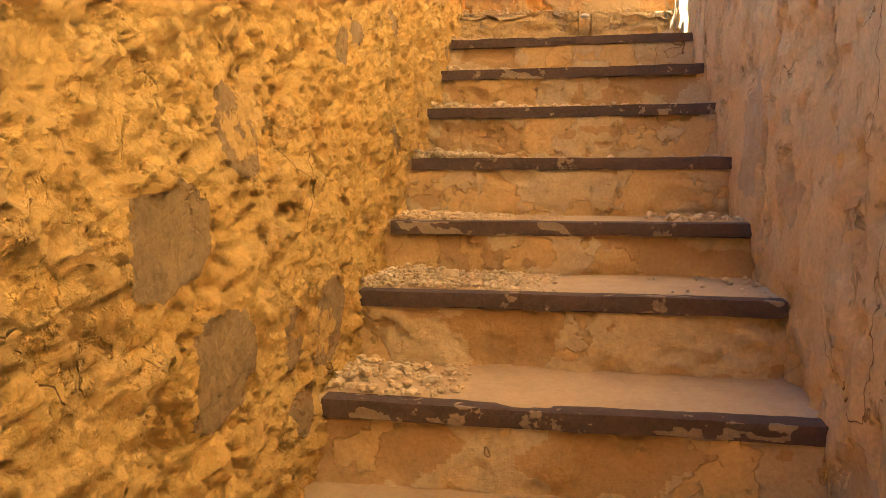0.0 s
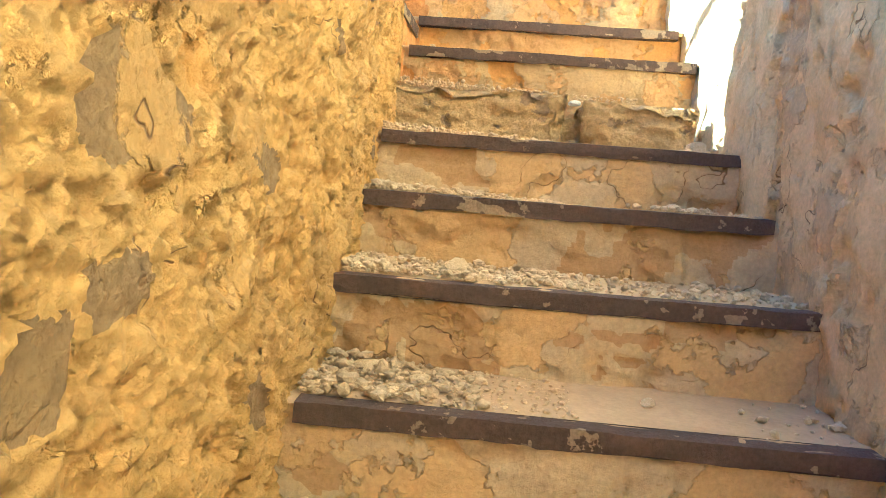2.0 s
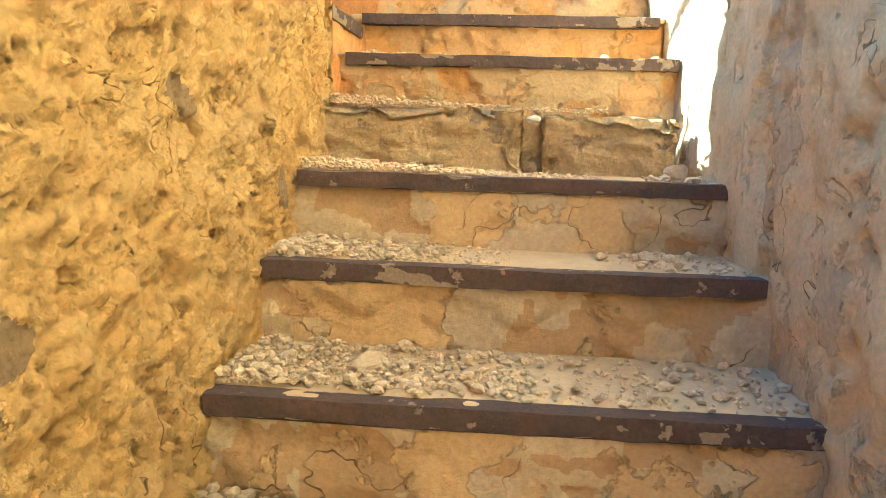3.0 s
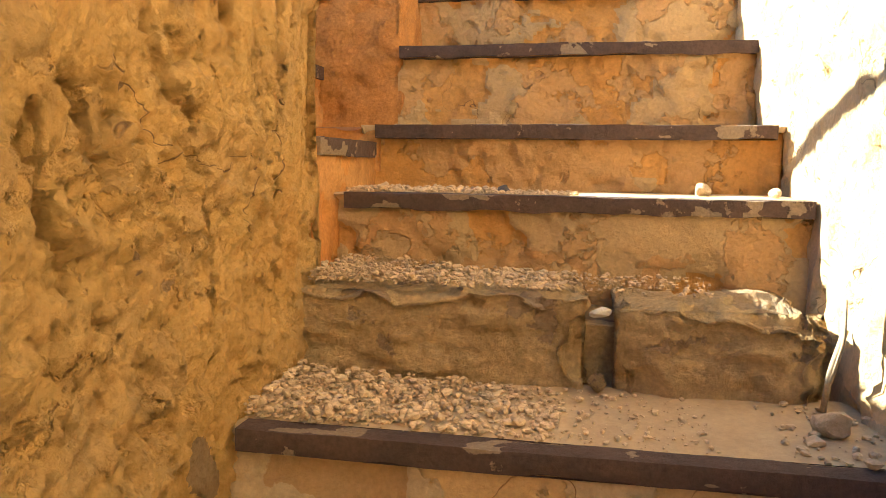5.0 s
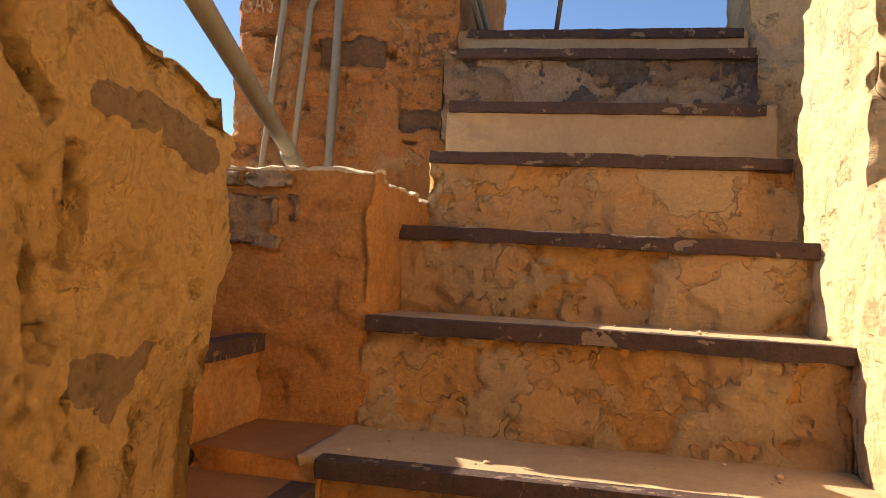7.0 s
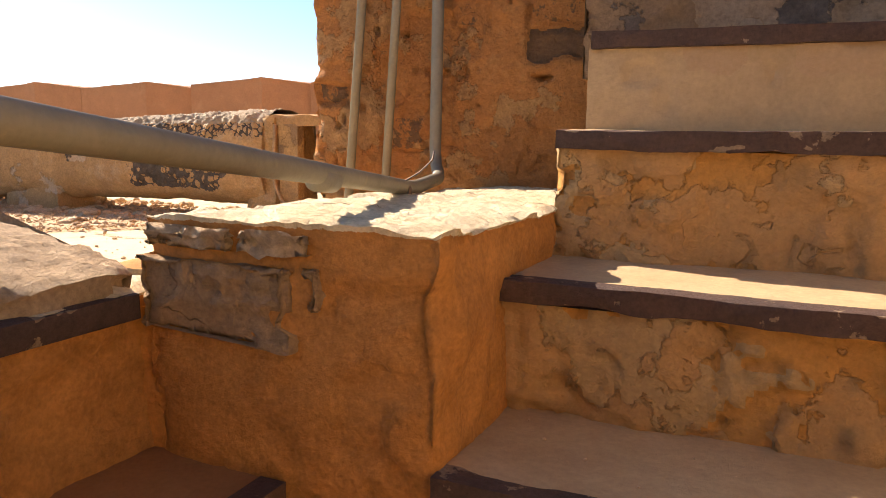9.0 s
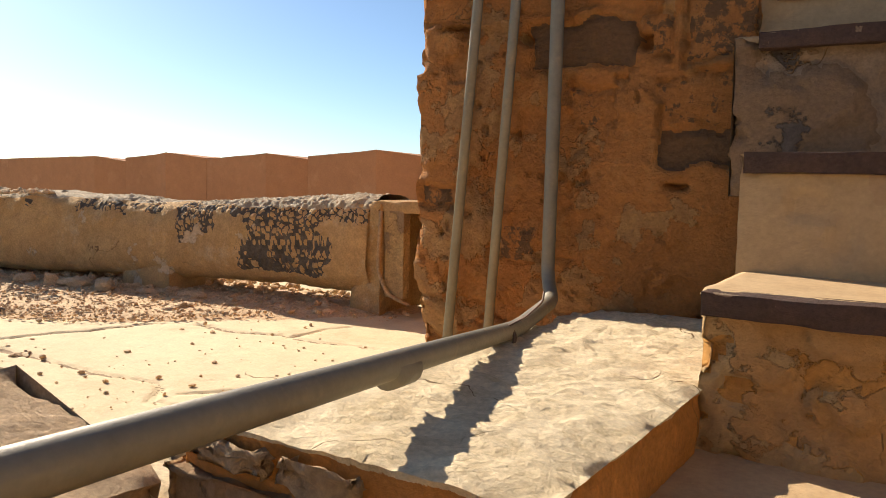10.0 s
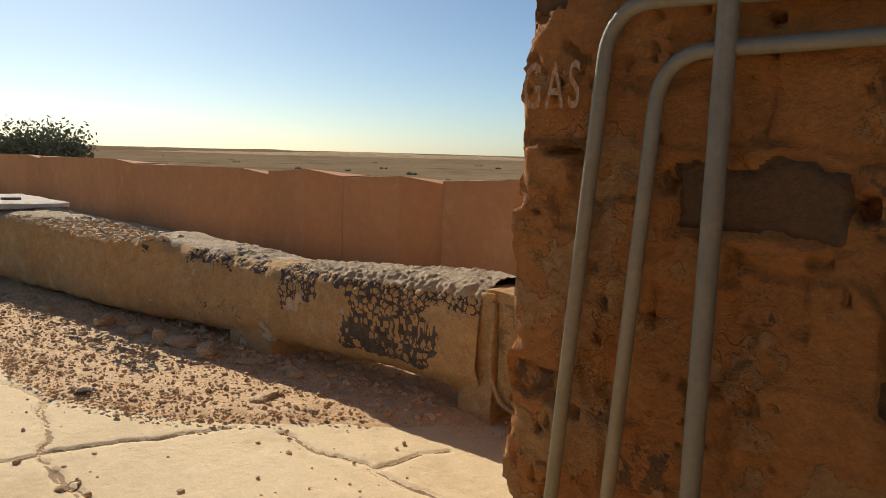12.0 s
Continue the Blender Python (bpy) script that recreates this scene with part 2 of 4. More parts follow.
CRUST = material("lime_crust", ((0.62, 0.50, 0.34), (0.42, 0.33, 0.22), (0.70, 0.58, 0.42)), bump=0.7, broad=9.0)
PARAPET = material("parapet_plaster", ((0.52, 0.25, 0.12), (0.46, 0.22, 0.105), (0.55, 0.285, 0.145)), bump=0.2, broad=1.2, spread=0.2)
PIPE = material("galvanised_conduit", ((0.25, 0.225, 0.17), (0.205, 0.185, 0.14), (0.29, 0.24, 0.165)), rough=0.55, metal=0.2, bump=0.1, broad=6.0, spread=0.15, specular=0.4)
WIRE = material("rusty_wire", ((0.14, 0.10, 0.08), (0.22, 0.14, 0.09)), rough=0.6, metal=0.4, bump=0.1)
PAINT = material("white_paint", ((0.56, 0.42, 0.30), (0.48, 0.33, 0.21)), bump=0.3, broad=20.0, patches=(70.0, 0.51, (0.56, 0.25, 0.09), (0.50, 0.22, 0.08), -0.001))
DESERT = material("desert_ground", ((0.27, 0.20, 0.13), (0.21, 0.16, 0.10), (0.12, 0.10, 0.065)), bump=0.0, broad=0.012, grain=0.3, spread=0.3, specular=0.0)
DUNE = material("pale_dune", ((0.50, 0.37, 0.24), (0.42, 0.31, 0.19)), bump=0.0, broad=0.01, grain=0.2, specular=0.0)
LEAF = material("dusty_leaves", ((0.20, 0.205, 0.12), (0.25, 0.235, 0.15)), bump=0.0, broad=3.0, random_tint=0.4)
BARK = material("grey_bark", ((0.16, 0.12, 0.09), (0.11, 0.085, 0.065)), bump=0.6, broad=6.0)
TWIG = material("dry_twig", ((0.42, 0.33, 0.22), (0.34, 0.25, 0.16)), bump=0.2, broad=12.0)
HATCH = material("white_concrete_cover", ((0.68, 0.62, 0.53), (0.58, 0.51, 0.42)), bump=0.3, broad=3.0)


# ---- builders ----
def mesh_from(name, verts, faces, mat, parent=None, mask=None, smooth=True):
    me = bpy.data.meshes.new(name)
    me.from_pydata(verts.tolist() if isinstance(verts, np.ndarray) else verts, [], faces.tolist() if isinstance(faces, np.ndarray) else faces)
    for k in mat if isinstance(mat, (list, tuple)) else (mat,):
        me.materials.append(k)
    if mask is not None:
        me.attributes.new("mask", "FLOAT", "POINT").data.foreach_set("value", np.ascontiguousarray(mask, dtype=np.float32))
    if smooth:
        me.polygons.foreach_set("use_smooth", [True] * len(me.polygons))
    me.update()
    ob = new(name, me)
    if parent:
        ob.parent = parent
    return ob


def part(name, bm, mat, parent=None, label=""):
    me = bpy.data.meshes.new(name)
    bm.to_mesh(me)
    bm.free()
    me.materials.append(mat)
    ob = new(name, me)
    if parent:
        ob.parent = parent
    return tagged(ob, label)


def empty(name, label, category, kind="", group=""):
    return tagged(new(name), label, category, group, kind)


def rough_box(name, lo, hi, mat, relief=None, res=0.03, fine="xyzXYZ", warp=None, wear=0.0, parent=None, coarse=0.4, seed=0, mats=None):
    """A box with subdivided, weathered faces. fine: its fine faces (small letter: the low side). relief(P, N) gives offset and mask."""
    lo, hi = np.array(lo, float), np.array(hi, float)
    V, Fc, N, slot, base = [], [], [], [], 0
    for axis in range(3):
        for side in (0, 1):
            letter = "xyz"[axis] if side == 0 else "XYZ"[axis]
            a, b = [(1, 2), (2, 0), (0, 1)][axis]
            r = res if letter in fine else coarse
            na, nb = max(1, int(round((hi[a] - lo[a]) / r))), max(1, int(round((hi[b] - lo[b]) / r)))
            ga, gb = np.meshgrid(np.linspace(lo[a], hi[a], na + 1), np.linspace(lo[b], hi[b], nb + 1), indexing="ij")
            P = np.zeros((ga.size, 3))
            P[:, a], P[:, b], P[:, axis] = ga.ravel(), gb.ravel(), (lo, hi)[side][axis]
            i = np.arange(na)[:, None] * (nb + 1) + np.arange(nb)[None]
            q = np.stack([i, i + nb + 1, i + nb + 2, i + 1], -1).reshape(-1, 4)
            if side == 0:
                q = q[:, ::-1]
            n = np.zeros_like(P)
            n[:, axis] = 1 if side else -1
            V.append(P), N.append(n), Fc.append(q + base)
            slot.append(np.full(len(q), (mats or {}).get(letter, 0)))
            base += len(P)
    P, N, Q = np.concatenate(V), np.concatenate(N), np.concatenate(Fc)
    on = np.stack([(np.abs(P[:, k] - hi[k]) < 1e-6).astype(float) - (np.abs(P[:, k] - lo[k]) < 1e-6) for k in range(3)], -1)
    D = on / np.linalg.norm(on, axis=1, keepdims=True)
    if wear:
        dist = np.minimum(P - lo, hi - P)
        dist = np.sort(dist, axis=1)[:, 1]
        chip = np.clip(0.45 + fbm(P, 7, 3, seed + 5) * 1.3, 0.05, 1.4)
        edge = wear * np.exp(-dist / (wear * 1.3)) * chip
    else:
        edge = 0
    W = warp(P.copy()) if warp else P.copy()
    several = (np.abs(on).sum(1) > 1.5)[:, None]
    off, mask = relief(W, np.where(several, D, N)) if relief else (np.zeros(len(P)), np.zeros(len(P)))
    W = W + D * (off - edge)[:, None]
    ob = mesh_from(name, W, Q, mat, parent, mask)
    if mats:
        ob.data.polygons.foreach_set("material_index", np.concatenate(slot).astype(np.int32))
    return ob


def rock_mesh(seed, flat=0.65):
    bm = bmesh.new()
    bmesh.ops.create_icosphere(bm, subdivisions=2, radius=0.5)
    rng = random.Random(seed)
    cuts = [(Vector((rng.gauss(0, 1), rng.gauss(0, 1), rng.gauss(0, 1))).normalized(), rng.uniform(0.26, 0.4)) for _ in range(9)]
    for v in bm.verts:
        for n, d in cuts:
            far = v.co.dot(n) - d
            if far > 0:
                v.co -= n * far
        v.co += v.co * noise.noise(v.co * 4 + Vector((seed, 0, 0))) * 0.12
        v.co.z *= flat
    low = min(v.co.z for v in bm.verts)
    for v in bm.verts:
        v.co.z -= low
    return bm


def pebbles(name, places, sizes, mat, seed=0):
    """Many small stones as one mesh."""
    bm = bmesh.new()
    bmesh.ops.create_icosphere(bm, subdivisions=1, radius=0.5)
    bm.verts.index_update()
    base = np.array([v.co[:] for v in bm.verts])
    tri = np.array([[v.index for v in f.verts] for f in bm.faces])
    bm.free()
    rng = np.random.default_rng(seed)
    n = len(places)
    shape = base[None] * rng.uniform(0.68, 1.2, (n, len(base), 1)) * (sizes[:, None, None] * rng.uniform(0.7, 1.25, (n, 1, 3)))
    shape[:, :, 2] *= 0.7
    ang = rng.uniform(0, 6.283, n)
    c, s = np.cos(ang)[:, None], np.sin(ang)[:, None]
    x, y = shape[:, :, 0] * c - shape[:, :, 1] * s, shape[:, :, 0] * s + shape[:, :, 1] * c
    verts = np.stack([x, y, shape[:, :, 2]], -1) + places[:, None]
    verts[:, :, 2] += sizes[:, None] * 0.2
    faces = (tri[None] + (np.arange(n) * len(base))[:, None, None]).reshape(-1, 3)
    return mesh_from(name, verts.reshape(-1, 3), faces, mat, smooth=False)


def tube(name, points, radius, mat, parent=None, sides=14, bend=0.06, label=""):
    """A pipe along points, its corners rounded to the radius bend."""
    pts = [Vector(p) for p in points]
    line = [pts[0]]
    for a, b, c in zip(pts, pts[1:], pts[2:]):
        u, v = (a - b), (c - b)
        d = min(bend, u.length * 0.49, v.length * 0.49)
        p, q = b + u.normalized() * d, b + v.normalized() * d
        for k in range(9):
            t = k / 8
            line.append(p * (1 - t) ** 2 + b * (2 * t * (1 - t)) + q * t * t)
    line.append(pts[-1])
    verts, faces = [], []
    side = None
    for k, p in enumerate(line):
        way = (line[min(k + 1, len(line) - 1)] - line[max(k - 1, 0)]).normalized()
        if side is None:
            side = way.orthogonal().normalized()
        side = (side - way * side.dot(way)).normalized()
        up = way.cross(side)
        for j in range(sides):
            a = 2 * math.pi * j / sides
            verts.append(p + (side * math.cos(a) + up * math.sin(a)) * radius)
    for k in range(len(line) - 1):
        for j in range(sides):
            faces.append((k * sides + j, k * sides + (j + 1) % sides, (k + 1) * sides + (j + 1) % sides, (k + 1) * sides + j))
    faces.append(tuple(range(sides))[::-1])
    faces.append(tuple((len(line) - 1) * sides + j for j in range(sides)))
    ob = mesh_from(name, [v[:] for v in verts], faces, mat, parent)
    return tagged(ob, label)


# ---- reliefs ----
def line_distance(A, lines):
    """Distance of plane points A to the nearest of several polylines."""
    best = np.full(len(A), 9.0)
    for pts in lines:
        for p, q in zip(pts, pts[1:]):
            a, d = np.array(p), np.array(q) - np.array(p)
            t = np.clip(((A - a) @ d) / (d @ d), 0, 1)
            best = np.minimum(best, np.linalg.norm(A - a - t[:, None] * d, axis=1))
    return best


# gashes of the stair wall, along and up
WALL_GASHES = [((3.885, 3.94), (3.895, 3.87), (3.89, 3.84)), ((3.84, 3.83), (3.845, 3.75)), ((3.72, 3.61), (3.76, 3.55), (3.77, 3.48)), ((3.95, 3.62), (3.96, 3.50), (3.94, 3.40)), ((4.05, 3.66), (4.06, 3.56)),
               ((3.23, 3.36), (3.245, 3.27), (3.29, 3.22), (3.295, 3.16)), ((3.93, 3.28), (3.945, 3.12), (3.935, 3.02)), ((3.30, 3.40), (3.36, 3.32)), ((3.50, 3.52), (3.53, 3.42), (3.60, 3.38)), ((3.78, 4.13), (3.80, 4.02), (3.83, 3.98)),
               ((3.62, 3.26), (3.66, 3.18), (3.64, 3.08)), ((2.9, 3.2), (2.95, 3.1), (2.93, 3.02))]


# bare stones of the stair wall: along, up, half length, half height
WALL_STONES = [(1.004, 2.143, 0.13, 0.075), (1.15, 1.93, 0.10, 0.085), (1.70, 1.90, 0.11, 0.09), (1.23, 2.303, 0.085, 0.06), (1.476, 1.916, 0.05, 0.07), (1.534, 1.733, 0.06, 0.06),
               (2.00, 2.745, 0.115, 0.06), (1.96, 2.585, 0.08, 0.03), (1.82, 2.56, 0.045, 0.04), (2.46, 2.36, 0.075, 0.055), (2.42, 2.715, 0.09, 0.03), (3.464, 3.174, 0.036, 0.018), (3.60, 2.83, 0.055, 0.05),
               (3.985, 3.73, 0.09, 0.035), (3.64, 3.85, 0.05, 0.05), (3.99, 4.005, 0.10, 0.035), (4.12, 3.99, 0.06, 0.035), (3.66, 4.04, 0.10, 0.035), (1.42, 2.62, 0.10, 0.06), (2.95, 3.02, 0.06, 0.03)]


def rubble_relief(P, N):
    """Coarse mud-and-stone wall: lumps, overhanging broken layers, pits, and some bare stones; smoother plaster with scabs higher up."""
    calm = step(-0.1, 0.4, fbm(P, 1.0, 2, 16) + (P[:, 2] - 3.0) * 0.6 + (P[:, 1] - 3.0) * 0.25)
    rough = 1 - 0.85 * calm
    big = fbm(P, 1.8, 3, 11) * 0.020
    W = P + 0.014 * np.stack([fbm(P, 15, 3, 21), fbm(P, 15, 3, 22), fbm(P, 15, 3, 23)], -1)
    d = big + fbm(P, 16, 4, 12, 0.6) * 0.006 * rough
    c1, c2, cw = worley(W * np.array([1, 1, 1.15]), 15, 185)
    e1, e2, ew = worley(W, 40, 186)
    lump = step(0.02, 0.10, c2 - c1) * (0.003 + 0.008 * cw) * (cw > 0.3)
    chip = step(0.02, 0.14, e2 - e1) * (0.004 + 0.009 * ew) * (ew > 0.3)
    d = d + (lump + chip) * 0.75 * rough
    for s, h, sd in ((5.0, 0.006, 24), (10.5, 0.005, 25), (24.0, 0.006, 26)):
        f = fbm(W, s, 4, sd)
        d = d + (step(-0.010, 0.010, f) - 0.5) * h * rough + (step(0.24, 0.255, f) - 0.5) * h * rough
    bare = np.zeros(len(P))
    V = P + 0.06 * np.stack([fbm(P, 7, 4, 19), fbm(P, 7, 4, 20), fbm(P, 7, 4, 27)], -1)
    for y, z, ry, rz in WALL_STONES:
        r = (np.abs((V[:, 1] - y) / ry) ** 2.6 + np.abs((V[:, 2] - z) / rz) ** 2.6) ** (1 / 2.6)
        bare = np.maximum(bare, step(1.04, 0.94, r))
    d = np.where(bare > 0.3, big + 0.002 + fbm(P, 11, 5, 28, 0.6) * 0.007, d)
    pit = step(0.39, 0.43, fbm(W * np.array([1, 1, 0.7]), 15, 3, 17)) * 0.020 * rough + step(0.44, 0.47, fbm(W, 8, 3, 174)) * 0.022
    scab = fbm(W * np.array([1, 1, 0.8]), 3.8, 5, 189, 0.55)
    d = d + calm * (step(0.02, 0.03, scab) * 0.013 - step(0.20, 0.21, -scab) * 0.018 + step(0.24, 0.25, scab) * 0.008 + fbm(P, 5, 3, 190, 0.5) * 0.005)
    crumb = step(0.16, 0.32, fbm(P, 2.6, 3, 204)) * calm
    d = d + crumb * ((step(-0.01, 0.01, fbm(W, 14, 4, 205)) - 0.5) * 0.009 - step(0.30, 0.33, fbm(W * np.array([1, 1, 0.6]), 12, 3, 206)) * 0.020)
    split = step(0.012, 0.003, np.abs(fbm(W * np.array([1, 1, 0.3]), 3.0, 4, 175))) * (fbm(P, 1.7, 2, 176) > 0.10)
    crack = step(0.010, 0.002, np.abs(fbm(W, 2.4, 4, 18))) * step(0.0, 0.2, fbm(P, 2, 2, 29)) * calm
    gash = step(0.016, 0.007, line_distance(W[:, 1:] + 0.02 * np.stack([fbm(P, 14, 3, 223), fbm(P, 14, 3, 224)], -1), WALL_GASHES) + 0.008 * fbm(P, 22, 3, 225))
    return d - (pit + 0.024 * np.maximum(crack, split)) * (1 - 0.85 * bare) - 0.06 * gash - 0.014, bare * 0.95


def plaster_relief(P, N):
    """Hand-smeared plaster with gouges and trowel layers."""
    S = P * np.array([1, 1, 0.45])
    d = fbm(P, 2.0, 3, 31) * 0.02 + fbm(S, 12, 5, 32, 0.6) * 0.012
    gouge = step(0.27, 0.32, fbm(S, 11, 3, 33)) * 0.022 + step(0.36, 0.40, fbm(P * np.array([1, 1, 0.6]), 19, 3, 207)) * 0.012
    W = P + 0.03 * np.stack([fbm(P, 12, 3, 36), fbm(P, 12, 3, 37), fbm(P, 12, 3, 38)], -1)
    layer = step(0.05, 0.07, fbm(W, 3.6, 4, 34)) * 0.007 + step(0.0, 0.03, fbm(W, 8, 3, 39)) * 0.004
    crack = step(0.008, 0.0, np.abs(fbm(W, 2.2, 4, 40))) * 0.008 * (fbm(P, 1.5, 2, 177) > 0.15)
    return d - gouge + layer - crack, step(0.3, 0.36, fbm(W, 2.4, 4, 35)) * 0.8


def riser_relief(P, N):
    """Plaster on a riser, partly fallen off; treads stay flat under dust."""
    front = np.clip(np.abs(N[:, 1]) + np.abs(N[:, 0]), 0, 1)
    W = P * np.array([1, 1, 1.4]) + 0.02 * np.stack([fbm(P, 14, 3, 46), fbm(P, 14, 3, 47), fbm(P, 14, 3, 48)], -1)
    f = fbm(W, 4.2, 5, 41)
    low = step(0.03, 0.042, f)
    deep = step(0.20, 0.22, f)
    d = -low * 0.012 - deep * 0.014 + fbm(P, 6, 5, 42, 0.6) * 0.008 - step(0.010, 0.0, np.abs(fbm(W, 2.6, 4, 43))) * 0.009
    hollow = step(0.42, 0.5, fbm(P, 9, 3, 49)) * 0.014
    d = (d - hollow) * front + (1 - front) * fbm(P, 4, 3, 44) * 0.004
    tone = np.clip(low * step(-0.1, 0.1, fbm(P, 2.5, 3, 45)) + step(0.2, 0.23, fbm(W, 3.4, 4, 50)), 0, 1) * front
    return d, tone


def upper_relief(P, N):
    """Risers with big plaster scabs over stones."""
    front = np.clip(np.abs(N[:, 1]) + np.abs(N[:, 0]), 0, 1)
    W = P * np.array([1, 1, 1.2]) + 0.025 * np.stack([fbm(P, 13, 3, 146), fbm(P, 13, 3, 147), fbm(P, 13, 3, 148)], -1)
    f = fbm(W, 3.6, 5, 141)
    low = step(-0.02, -0.005, f)
    d = low * 0.016 + step(0.14, 0.155, f) * 0.009 - step(0.20, 0.215, -f) * 0.012 + fbm(P, 7, 5, 142, 0.62) * 0.010 - step(0.010, 0.0, np.abs(fbm(W, 2.8, 4, 143))) * 0.010
    f1, f2, who = worley(P * np.array([0.7, 1, 1.3]), 5.0, 144)
    d = (d - step(0.40, 0.48, fbm(P, 10, 3, 149)) * 0.015 - 0.030) * front + (1 - front) * fbm(P, 4, 3, 145) * 0.004
    tone = np.clip(low * 0.95 - (1 - low) * 0.2 * (who > 0.5), 0, 1) * front
    return d, tone


def cement_relief(P, N):
    front = np.clip(np.abs(N[:, 1]) + np.abs(N[:, 0]), 0, 1)
    d = fbm(P, 3, 4, 171) * 0.008 - step(0.42, 0.5, fbm(P, 12, 3, 172)) * 0.008 * front - 0.004 * front
    return d, step(0.3, 0.34, fbm(P, 3.5, 4, 173)) * front


# stones of the tower's face: from x to x, from z to z, how dark
BARE = ((-0.385, -0.05, 4.785, 4.925, 1.0), (-0.035, 0.06, 4.80, 4.94, 0.45), (0.09, 0.30, 4.78, 4.955, 0.5), (0.03, 0.31, 4.605, 4.75, 0.42), (0.035, 0.31, 4.49, 4.597, 1.0), (-0.81, -0.68, 5.255, 5.40, 1.0),
        (-0.25, -0.09, 4.60, 4.725, 0.4), (-0.50, -0.33, 4.17, 4.30, 0.5), (-0.80, -0.60, 4.955, 5.06, 0.35), (-0.20, 0.05, 5.42, 5.55, 0.9), (0.02, 0.28, 5.02, 5.13, 0.4), (-0.79, -0.66, 4.36, 4.42, 0.55))
TOWER_HOLES = ((-0.025, 4.852, 0.020, 0.026), (-0.194, 5.136, 0.011, 0.014), (-0.195, 5.203, 0.016, 0.010), (-0.40, 4.882, 0.014, 0.018), (-0.535, 4.613, 0.011, 0.011), (-0.427, 4.587, 0.010, 0.012), (-0.70, 4.267, 0.010, 0.012), (-0.66, 4.94, 0.05, 0.008), (0.10, 4.43, 0.03, 0.012))


def masonry_relief(P, N):
    """Courses of stones under flaking, pitted plaster, some laid bare."""
    W = P + 0.03 * np.stack([fbm(P, 9, 4, 151), fbm(P, 9, 4, 152), fbm(P, 9, 4, 153)], -1)
    face = N[:, 1] < -0.5
    bare, stone = np.zeros(len(P)), np.zeros(len(P))
    groove = np.zeros(len(P))
    for x0, x1, z0, z1, dark in BARE:
        inside = np.minimum(np.minimum(W[:, 0] - x0, x1 - W[:, 0]), np.minimum(W[:, 2] - z0, z1 - W[:, 2]))
        inside = inside + 0.012 * fbm(P, 26, 3, 218) + 0.014 * fbm(P, 9, 2, 219)
        hit = step(-0.004, 0.006, inside) * face
        bare, stone = np.maximum(bare, hit * dark), np.maximum(stone, hit)
        groove = np.maximum(groove, step(0.012, 0.003, np.abs(inside)) * face * (fbm(P, 5, 3, 208) > -0.12))
    row = np.floor(W[:, 2] / 0.155)
    across = (W[:, 0] + W[:, 1]) / 0.34 + hash3(np.stack([row, row * 0, row * 0], -1).astype(np.int64), 209)
    cell = np.stack([row, np.floor(across), row * 0], -1).astype(np.int64)
    fz, fx = np.abs(W[:, 2] / 0.155 - row - 0.5) * 0.155, np.abs(across - np.floor(across) - 0.5) * 0.34
    joint = np.maximum(step(0.066, 0.074, fz), step(0.156, 0.166, fx)) * step(-0.05, 0.12, fbm(P, 2.2, 3, 210)) * (1 - stone)
    f = fbm(W, 3.4, 5, 155)
    f1, f2, who = worley(W, 24, 156)
    d = -stone * 0.006 + step(0.02, 0.035, f) * 0.012 * (1 - stone) - step(0.20, 0.215, -f) * 0.014 * (1 - stone) + fbm(P, 6, 6, 57, 0.6) * 0.010 * (1 - 0.6 * stone) + (0.4 - f1) * 0.007 * (1 - stone) * step(-0.2, 0.2, fbm(P, 2.6, 3, 184))
    d = d + (hash3(cell, 211) - 0.5) * 0.010 * (1 - stone) - joint * 0.009 - groove * 0.014
    pit = step(0.49, 0.53, fbm(P, 17, 3, 58)) * 0.020
    crack = step(0.010, 0.002, np.abs(fbm(W, 2.3, 5, 59))) * 0.016 * (fbm(P, 1.6, 2, 182) > 0.0)
    hole = np.zeros(len(P))
    for x, z, rx, rz in TOWER_HOLES:
        hole = np.maximum(hole, step(1.3, 0.8, np.hypot((W[:, 0] - x) / rx, (W[:, 2] - z) / rz)) * face)
    return d - (pit + crack) * (1 - 0.8 * stone) - hole * 0.06, bare


def slab_relief(P, N):
    return fbm(P, 3, 4, 61) * 0.012 + fbm(P, 25, 3, 62) * 0.005, np.zeros(len(P))


def ledge_relief(P, N):
    top = (N[:, 2] > 0.5).astype(float)
    W = P + 0.02 * np.stack([fbm(P, 12, 3, 161), fbm(P, 12, 3, 162), fbm(P, 12, 3, 163)], -1)
    flake = 0
    for s, h, sd in ((7, 0.004, 65), (14, 0.004, 164), (28, 0.004, 165)):
        flake = flake + step(-0.02, 0.02, fbm(W, s, 4, sd)) * h
    d = fbm(P, 3, 4, 63) * 0.008 + (1 - top) * (fbm(P, 5, 5, 187, 0.6) * 0.014 - step(0.30, 0.34, fbm(W, 6, 4, 188)) * 0.012) + (flake + np.abs(fbm(P, 30, 3, 64)) * 0.006) * top - (1 - top) * step(0.008, 0, np.abs(fbm(W, 2.4, 4, 66))) * 0.010 * (P[:, 2] < 4.0)
    side = (np.abs(N[:, 0]) > 0.5) * (np.abs(fbm(W, 9, 4, 166)) * 0.03 + fbm(P, 5, 4, 167) * 0.02) * step(5.5, 5.15, P[:, 1])
    return d + side, top


